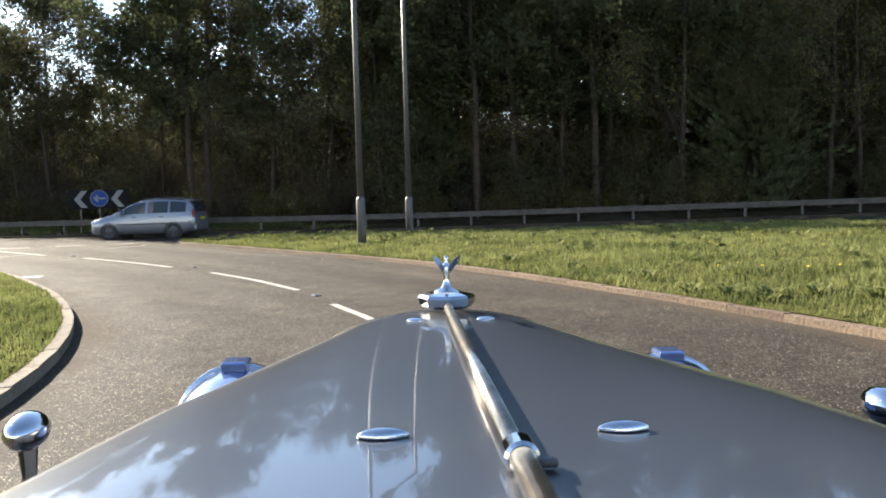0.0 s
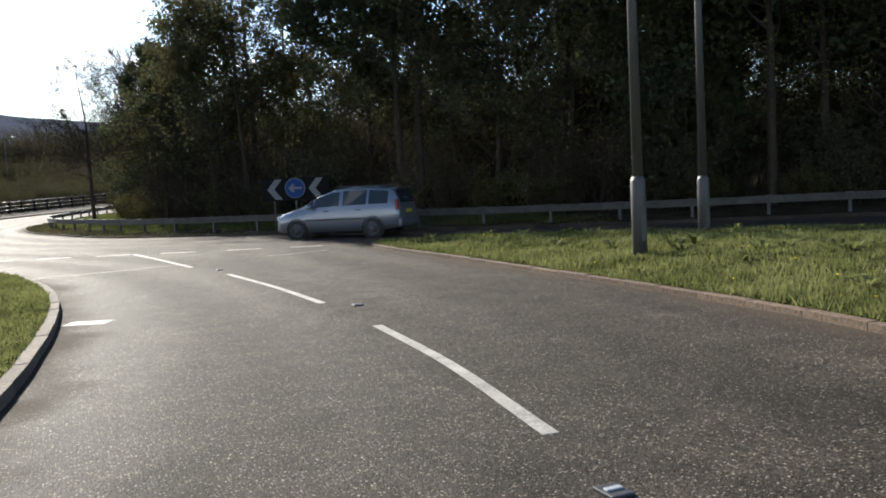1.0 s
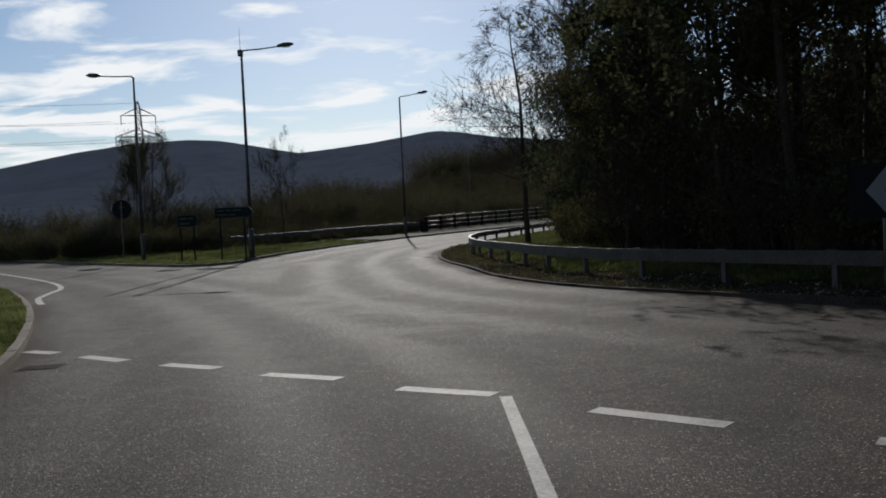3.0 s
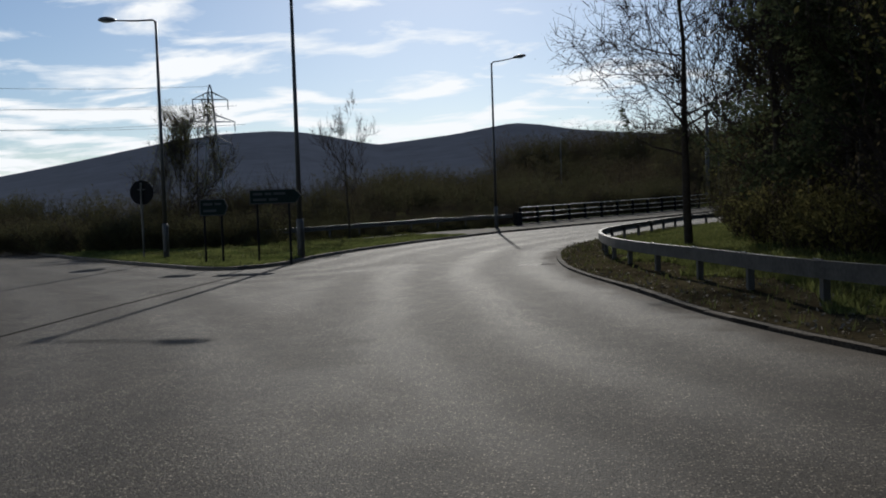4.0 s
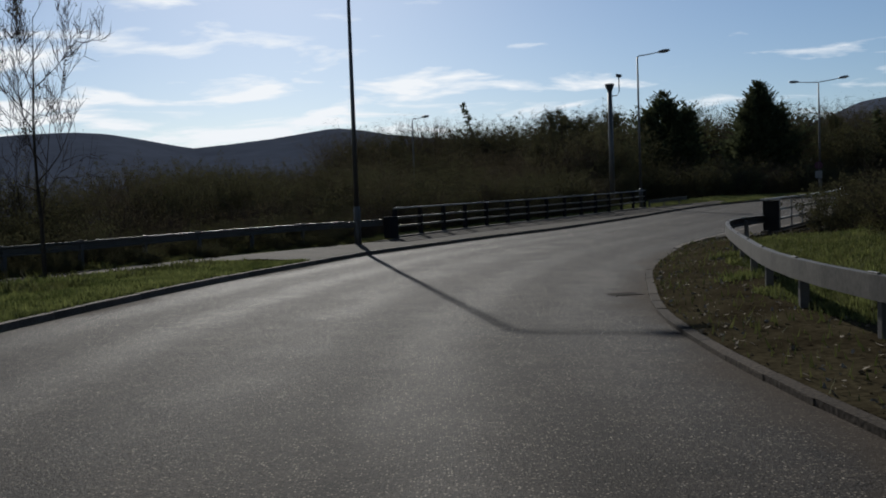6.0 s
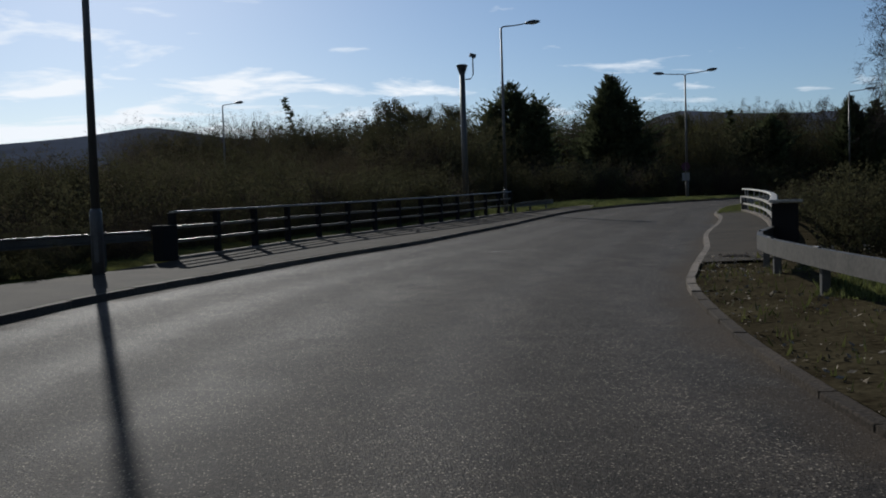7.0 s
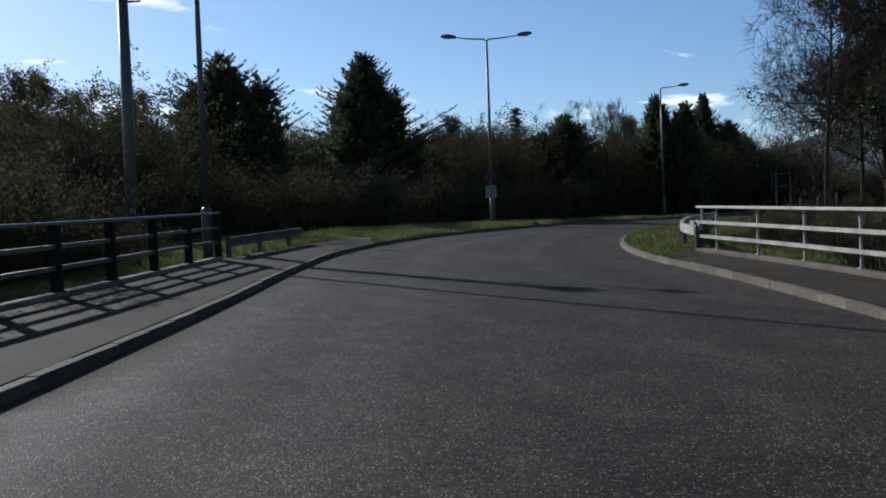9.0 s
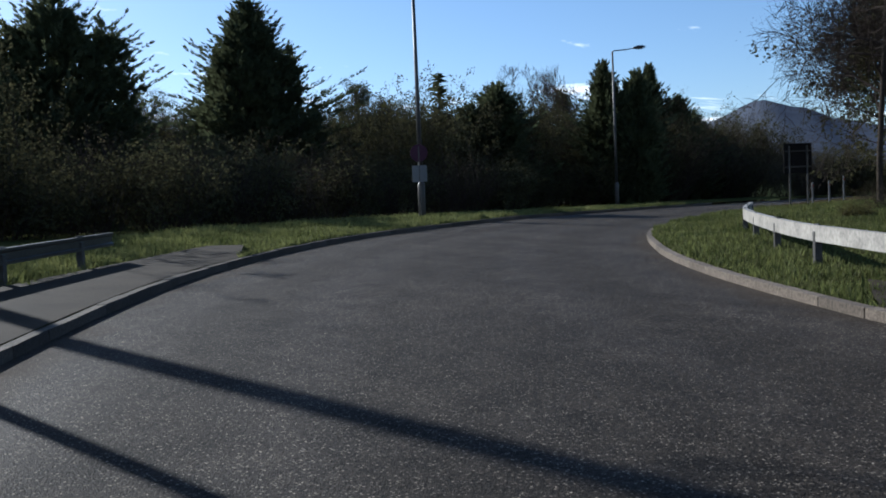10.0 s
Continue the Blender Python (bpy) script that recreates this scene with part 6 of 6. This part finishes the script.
            bm = lathe([(0.186, -0.112), (0.192, -0.120), (0.206, -0.120), (0.208, -0.10), (0.208, 0.10), (0.206, 0.120), (0.192, 0.120), (0.186, 0.112)], 24, ring=True)
            for side_ in (-1, 1):
                bmesh.ops.create_cone(bm, cap_ends=True, segments=14, radius1=0.05, radius2=0.045, depth=0.03, matrix=Matrix.Translation((0, 0, side_ * 0.105)))
                for k in range(7):
                    bm_box(bm, (0.155, 0.026, 0.022), (0, 0, 0), Matrix.Rotation(k * 2 * math.pi / 7, 4, "Z") @ Matrix.Translation((0.115, 0, side_ * 0.103)))
            bm.transform(m)
            part("rim", bm, M_ALLOY, wheel, "spoked alloy rim")
    part("front_bumper", box((0.14, 1.36, 0.2), (2.14, 0, 0.36), bevel=0.06), M_SILVER, root)
    part("grille", box((0.05, 0.9, 0.09), (2.19, 0, 0.53), bevel=0.02), M_DARK, root)
    part("rear_bumper", box((0.16, 1.5, 0.26), (-2.2, 0, 0.45), bevel=0.06), M_SILVER, root)
    part("roof_spoiler", box((0.3, 1.1, 0.03), (-2.02, 0, 1.535), Matrix.Rotation(0.12, 4, "Y"), bevel=0.012), M_SILVER, root)
    part("number_plate", box((0.015, 0.5, 0.11), (-2.285, 0, 0.8), bevel=0.004), mat("yellow_plate", (0.5, 0.38, 0.03), 0.5, vary=0.08), root, "yellow rear plate")
    return root


people_carrier(13.0, 36.3, 0.0, 138)

# ---------- old touring car from whose bonnet the road is seen ----------
M_COACH = mat("dark_coach_paint", (0.024, 0.027, 0.034), 0.32, vary=0.08, scale=2, fine=200, bump=0, coat=0.7)
M_CHROME = mat("chrome", (0.50, 0.51, 0.53), 0.08, metal=1.0, vary=0.05, scale=3, fine=60, bump=0.01)
M_NICKEL = mat("aged_nickel", (0.34, 0.30, 0.24), 0.24, metal=1.0, vary=0.35, scale=14, fine=60, bump=0.08)
M_BLUELAMP = mat("blue_lamp_paint", (0.10, 0.15, 0.30), 0.15, metal=0.5, vary=0.08, bump=0, coat=1.0)
M_LEATHER = mat("dark_leather", (0.05, 0.03, 0.02), 0.6, vary=0.2, bump=0.2)


def touring_car(px, py, yaw):
    """Old open tourer: x to its right, y forward, standing on the slip road."""
    root = thing("vintage_car", "dark glossy vintage open car with chrome lamps and bonnet mascot", "car",
                 Matrix.Translation((px, py, g(px, py))) @ Matrix.Rotation(radians(yaw), 4, "Z") @ Matrix.Rotation(radians(0.8), 4, "Y"))

    def half(yy):
        return 0.24 + (1.97 - yy) * 0.245

    def section(yy, zc=1.255, bottom=0.78):
        w = half(yy)
        pts = []
        for k in range(-8, 9):
            t = k / 8
            a = abs(t)
            pts.append((w * t, zc - 0.010 * a ** 1.6 - 0.006 * max(0, a - 0.8) / 0.2 - 0.03 * a * a * max(0, yy - 1.2) / 0.8))
        e = pts[-1][1]
        q = 1.0 + 0.75 * (1.97 - yy) / 1.85
        left = [(-w - 0.020 * q, e - 0.009), (-w - 0.040 * q, e - 0.026), (-w - 0.054 * q, e - 0.052), (-w - 0.060 * q, e - 0.10), (-w - 0.060 * q, bottom)]
        right = [(-a, b) for a, b in left]
        return left[::-1] + pts + right
    bm = bmesh.new()
    ys = [0.12, 0.35, 0.6, 0.9, 1.2, 1.5, 1.75, 1.9, 1.97]
    R = [[bm.verts.new((a, yy, b)) for a, b in section(yy)] for yy in ys]
    for a, b in zip(R, R[1:]):
        for k in range(len(a) - 1):
            bm.faces.new((a[k], a[k + 1], b[k + 1], b[k]))
    part("bonnet", bm, M_COACH, root, "dark glossy bonnet", smooth=True)
    # radiator shell
    bm = bmesh.new()
    sh = [(a * 0.985, b - 0.007) for a, b in section(1.97, bottom=0.5)]
    R = [[bm.verts.new((a, yy, b)) for a, b in sh] for yy in (1.96, 2.01, 2.06)]
    for a, b in zip(R, R[1:]):
        for k in range(len(a) - 1):
            bm.faces.new((a[k], a[k + 1], b[k + 1], b[k]))
    bm.faces.new(R[-1]); bm.faces.new(R[0][::-1])
    rad = part("radiator_shell", bm, M_NICKEL, root, "dull nickel radiator shell", smooth=False)
    for k in range(11):
        part("slat", box((0.018, 0.012, 0.55), (-0.19 + k * 0.038, 2.068, 0.82), bevel=0.003), M_CHROME, rad)
    # filler cap and plain mascot
    cap = part("filler_cap", lathe([(0.055, 1.262), (0.062, 1.268), (0.066, 1.285), (0.060, 1.292), (0.04, 1.296)], 8, Matrix.Translation((0, 1.99, 0))), M_CHROME, root, "eight-sided chrome cap")
    bm = lathe([(0.030, 1.294), (0.030, 1.299), (0.023, 1.302), (0.014, 1.306), (0.0085, 1.314), (0.0062, 1.326), (0.0080, 1.340), (0.0100, 1.350), (0.0078, 1.359), (0.0036, 1.364), (0.0052, 1.370), (0.0042, 1.377), (0.0015, 1.380)], 14, Matrix.Translation((0, 1.99, 0)))
    for s in (-1, 1):
        v = [bm.verts.new(p) for p in ((s * 0.005, 1.985, 1.354), (s * 0.012, 1.975, 1.368), (s * 0.030, 1.955, 1.385), (s * 0.029, 1.955, 1.372), (s * 0.009, 1.98, 1.342))]
        f = bm.faces.new(v)
        bmesh.ops.extrude_face_region(bm, geom=[f])
    part("mascot", bm, M_CHROME, root, "small winged chrome mascot", smooth=True)
    # hinge rod along the bonnet
    part("hinge_rod", tube([(0, 0.1, 1.268), (0, 0.85, 1.268)], [0.0138, 0.0138], 16), M_NICKEL, root, "worn nickel hinge rod", smooth=True)
    part("hinge_rod", tube([(0, 0.85, 1.267), (0, 1.93, 1.267)], [0.0106, 0.0106], 16), M_NICKEL, root, smooth=True)
    part("rod_collar", tube([(0, 0.84, 1.268), (0, 0.845, 1.268), (0, 0.875, 1.268), (0, 0.88, 1.268)], [0.015, 0.0185, 0.0185, 0.015], 18), M_CHROME, root, "chrome collar")
    part("rod_clip", box((0.02, 0.012, 0.009), (0.027, 0.85, 1.262), bevel=0.003), M_DARK, root, "black clip")
    for s in (-1, 1):
        bm = bmesh.new()
        bmesh.ops.create_uvsphere(bm, u_segments=18, v_segments=10, radius=1)
        for v in bm.verts:
            v.co = Vector((s * 0.138 + v.co.x * 0.031, 0.98 + v.co.y * 0.012 * (1 - v.co.x ** 2 * 0.6), 1.256 + max(v.co.z, -0.2) * 0.010))
        part("bonnet_catch", bm, M_CHROME, root, "almond-shaped chrome catch", smooth=True)
        bm = bmesh.new()
        bmesh.ops.create_uvsphere(bm, u_segments=16, v_segments=8, radius=1)
        for v in bm.verts:
            v.co = Vector((s * 0.075 + v.co.x * 0.021, 1.86 + v.co.y * 0.02, 1.252 + max(v.co.z, -0.1) * 0.006))
        part("bonnet_badge", bm, M_CHROME, root, "small oval chrome fitting", smooth=True)
        # headlamp: bowl, rim, glass, strap and stalk
        m = Matrix.Translation((s * 0.435, 1.72, 1.06)) @ Matrix.Rotation(radians(-90), 4, "X")
        lamp = part("headlamp", lathe([(0.02, -0.20), (0.06, -0.19), (0.095, -0.14), (0.118, -0.06), (0.123, 0.0), (0.123, 0.03)], 28, m), M_BLUELAMP, root, "blue and chrome headlamp bowl", smooth=True)
        part("headlamp_rim", lathe([(0.118, 0.028), (0.130, 0.03), (0.130, 0.05), (0.118, 0.055)], 28, m), M_CHROME, lamp, "chrome rim", smooth=True)
        part("headlamp_glass", lathe([(0.118, 0.05), (0.09, 0.065), (0.02, 0.072)], 28, m), M_CLEAR, lamp, "clear glass", smooth=True)
        part("lamp_strap", box((0.052, 0.06, 0.022), (s * 0.435, 1.735, 1.190), bevel=0.005), M_BLUELAMP, lamp, "blue hinge block")
        part("lamp_stalk", tube([(s * 0.435, 1.72, 0.95), (s * 0.42, 1.74, 0.72)], [0.02, 0.025], 10), M_CHROME, root)
        # side lamp on its bracket
        bm = bmesh.new()
        bmesh.ops.create_uvsphere(bm, u_segments=18, v_segments=10, radius=1)
        for v in bm.verts:
            v.co = Vector((s * 0.73 + v.co.x * 0.034, 1.46 + v.co.y * 0.055, 1.145 + v.co.z * 0.032))
        sl = part("side_lamp", bm, M_CHROME, root, "small chrome side lamp", smooth=True)
        part("lamp_foot", tube([(s * 0.73, 1.46, 1.12), (s * 0.73, 1.46, 1.06), (s * 0.73, 1.46, 0.98)], [0.016, 0.012, 0.03], 10), M_CHROME, sl)
        # front wing: an arched shell over the wheel, running back to the step
        bm = bmesh.new()
        line = [(2.28, 0.55), (2.24, 0.72), (2.1, 0.90), (1.85, 0.985), (1.55, 0.985), (1.25, 0.90), (0.95, 0.72), (0.65, 0.52), (0.35, 0.42), (-0.9, 0.40)]
        prof = ((0.50, -0.05), (0.52, -0.005), (0.62, 0.018), (0.78, 0.0), (0.86, -0.05), (0.87, -0.12))
        R = [[bm.verts.new((s * a, yy, zz + b)) for a, b in prof] for yy, zz in line]
        for a, b in zip(R, R[1:]):
            for k in range(len(a) - 1):
                bm.faces.new((a[k], a[k + 1], b[k + 1], b[k]))
        bmesh.ops.solidify(bm, geom=bm.faces[:], thickness=0.012)
        part("front_wing", bm, M_COACH, root, smooth=True)
        bm = bmesh.new()
        line = [(-0.9, 0.40), (-1.1, 0.62), (-1.35, 0.84), (-1.7, 0.90), (-2.05, 0.80), (-2.3, 0.5)]
        R = [[bm.verts.new((s * a, yy, zz + b)) for a, b in prof] for yy, zz in line]
        for a, b in zip(R, R[1:]):
            for k in range(len(a) - 1):
                bm.faces.new((a[k], a[k + 1], b[k + 1], b[k]))
        bmesh.ops.solidify(bm, geom=bm.faces[:], thickness=0.012)
        part("rear_wing", bm, M_COACH, root, smooth=True)
        for yy in (1.75, -1.65):
            m = Matrix.Translation((s * 0.70, yy, 0.385)) @ Matrix.Rotation(radians(90), 4, "Y")
            wh = part("wheel", lathe([(0.28, -0.06), (0.34, -0.075), (0.382, -0.04), (0.385, 0.0), (0.382, 0.04), (0.34, 0.075), (0.28, 0.06)], 32, m), M_TYRE, root, smooth=True)
            part("rim", lathe([(0.04, -0.06), (0.10, -0.06), (0.12, -0.02), (0.25, -0.02), (0.285, -0.055), (0.285, 0.055), (0.25, 0.02), (0.12, 0.02), (0.10, 0.06), (0.04, 0.06)], 24, m), M_ALLOY, wh)
    # scuttle, open body and seats behind the bonnet
    bm = bmesh.new()
    prof = [(0.12, 0.637, 1.255), (-0.12, 0.66, 1.24), (-0.35, 0.67, 1.12), (-0.9, 0.68, 1.08), (-1.6, 0.66, 1.08), (-2.05, 0.58, 1.06), (-2.25, 0.45, 1.0)]
    L = [[bm.verts.new((sx * w, yy, zz)) for sx, w, yy, zz in ((-1, w, y0, z0), (-1, w + 0.01, y0, 0.5), (1, w + 0.01, y0, 0.5), (1, w, y0, z0))] for y0, w, z0 in prof]
    for a, b in zip(L, L[1:]):
        for k in range(3):
            bm.faces.new((a[k], a[k + 1], b[k + 1], b[k]))
    bm.faces.new(L[-1]); bm.faces.new(L[0][::-1])
    part("body_tub", bm, M_COACH, root)
    part("scuttle", box((1.26, 0.30, 0.03), (0, -0.02, 1.235), bevel=0.012), M_COACH, root)
    for yy in (-0.75, -1.65):
        part("seat", box((1.2, 0.5, 0.22), (0, yy, 0.66), bevel=0.06), M_LEATHER, root, "dark leather bench")
        part("seat_back", box((1.2, 0.16, 0.5), (0, yy - 0.27, 0.9), Matrix.Rotation(-0.15, 4, "X"), bevel=0.05), M_LEATHER, root)
    part("chassis", box((0.8, 4.3, 0.14), (0, -0.1, 0.46), bevel=0.02), M_DARK, root)
    for yy in (1.75, -1.65):
        part("axle", tube([(-0.66, yy, 0.385), (0.66, yy, 0.385)], [0.035, 0.035], 10), M_DARK, root)
    return root


touring_car(0.082, -0.065, -34.86)

# ---------- kerb stones ----------
build_kerb("kerb_1", C1, 1, "brownish weathered concrete kerb of the grass verge", 0.08, first=M_KERBBROWN)
build_kerb("kerb_2", C2, -1, "weathered concrete kerb along the inner bend")
build_kerb("kerb_3", C3, -1, "dark weathered concrete kerb along the bridge road", stone=M_KERBDARK)
build_kerb("kerb_4", C4, 1, "worn concrete kerb along the wood and bridge, half buried in soil", 0.035, 0.06, M_KERBSOIL)
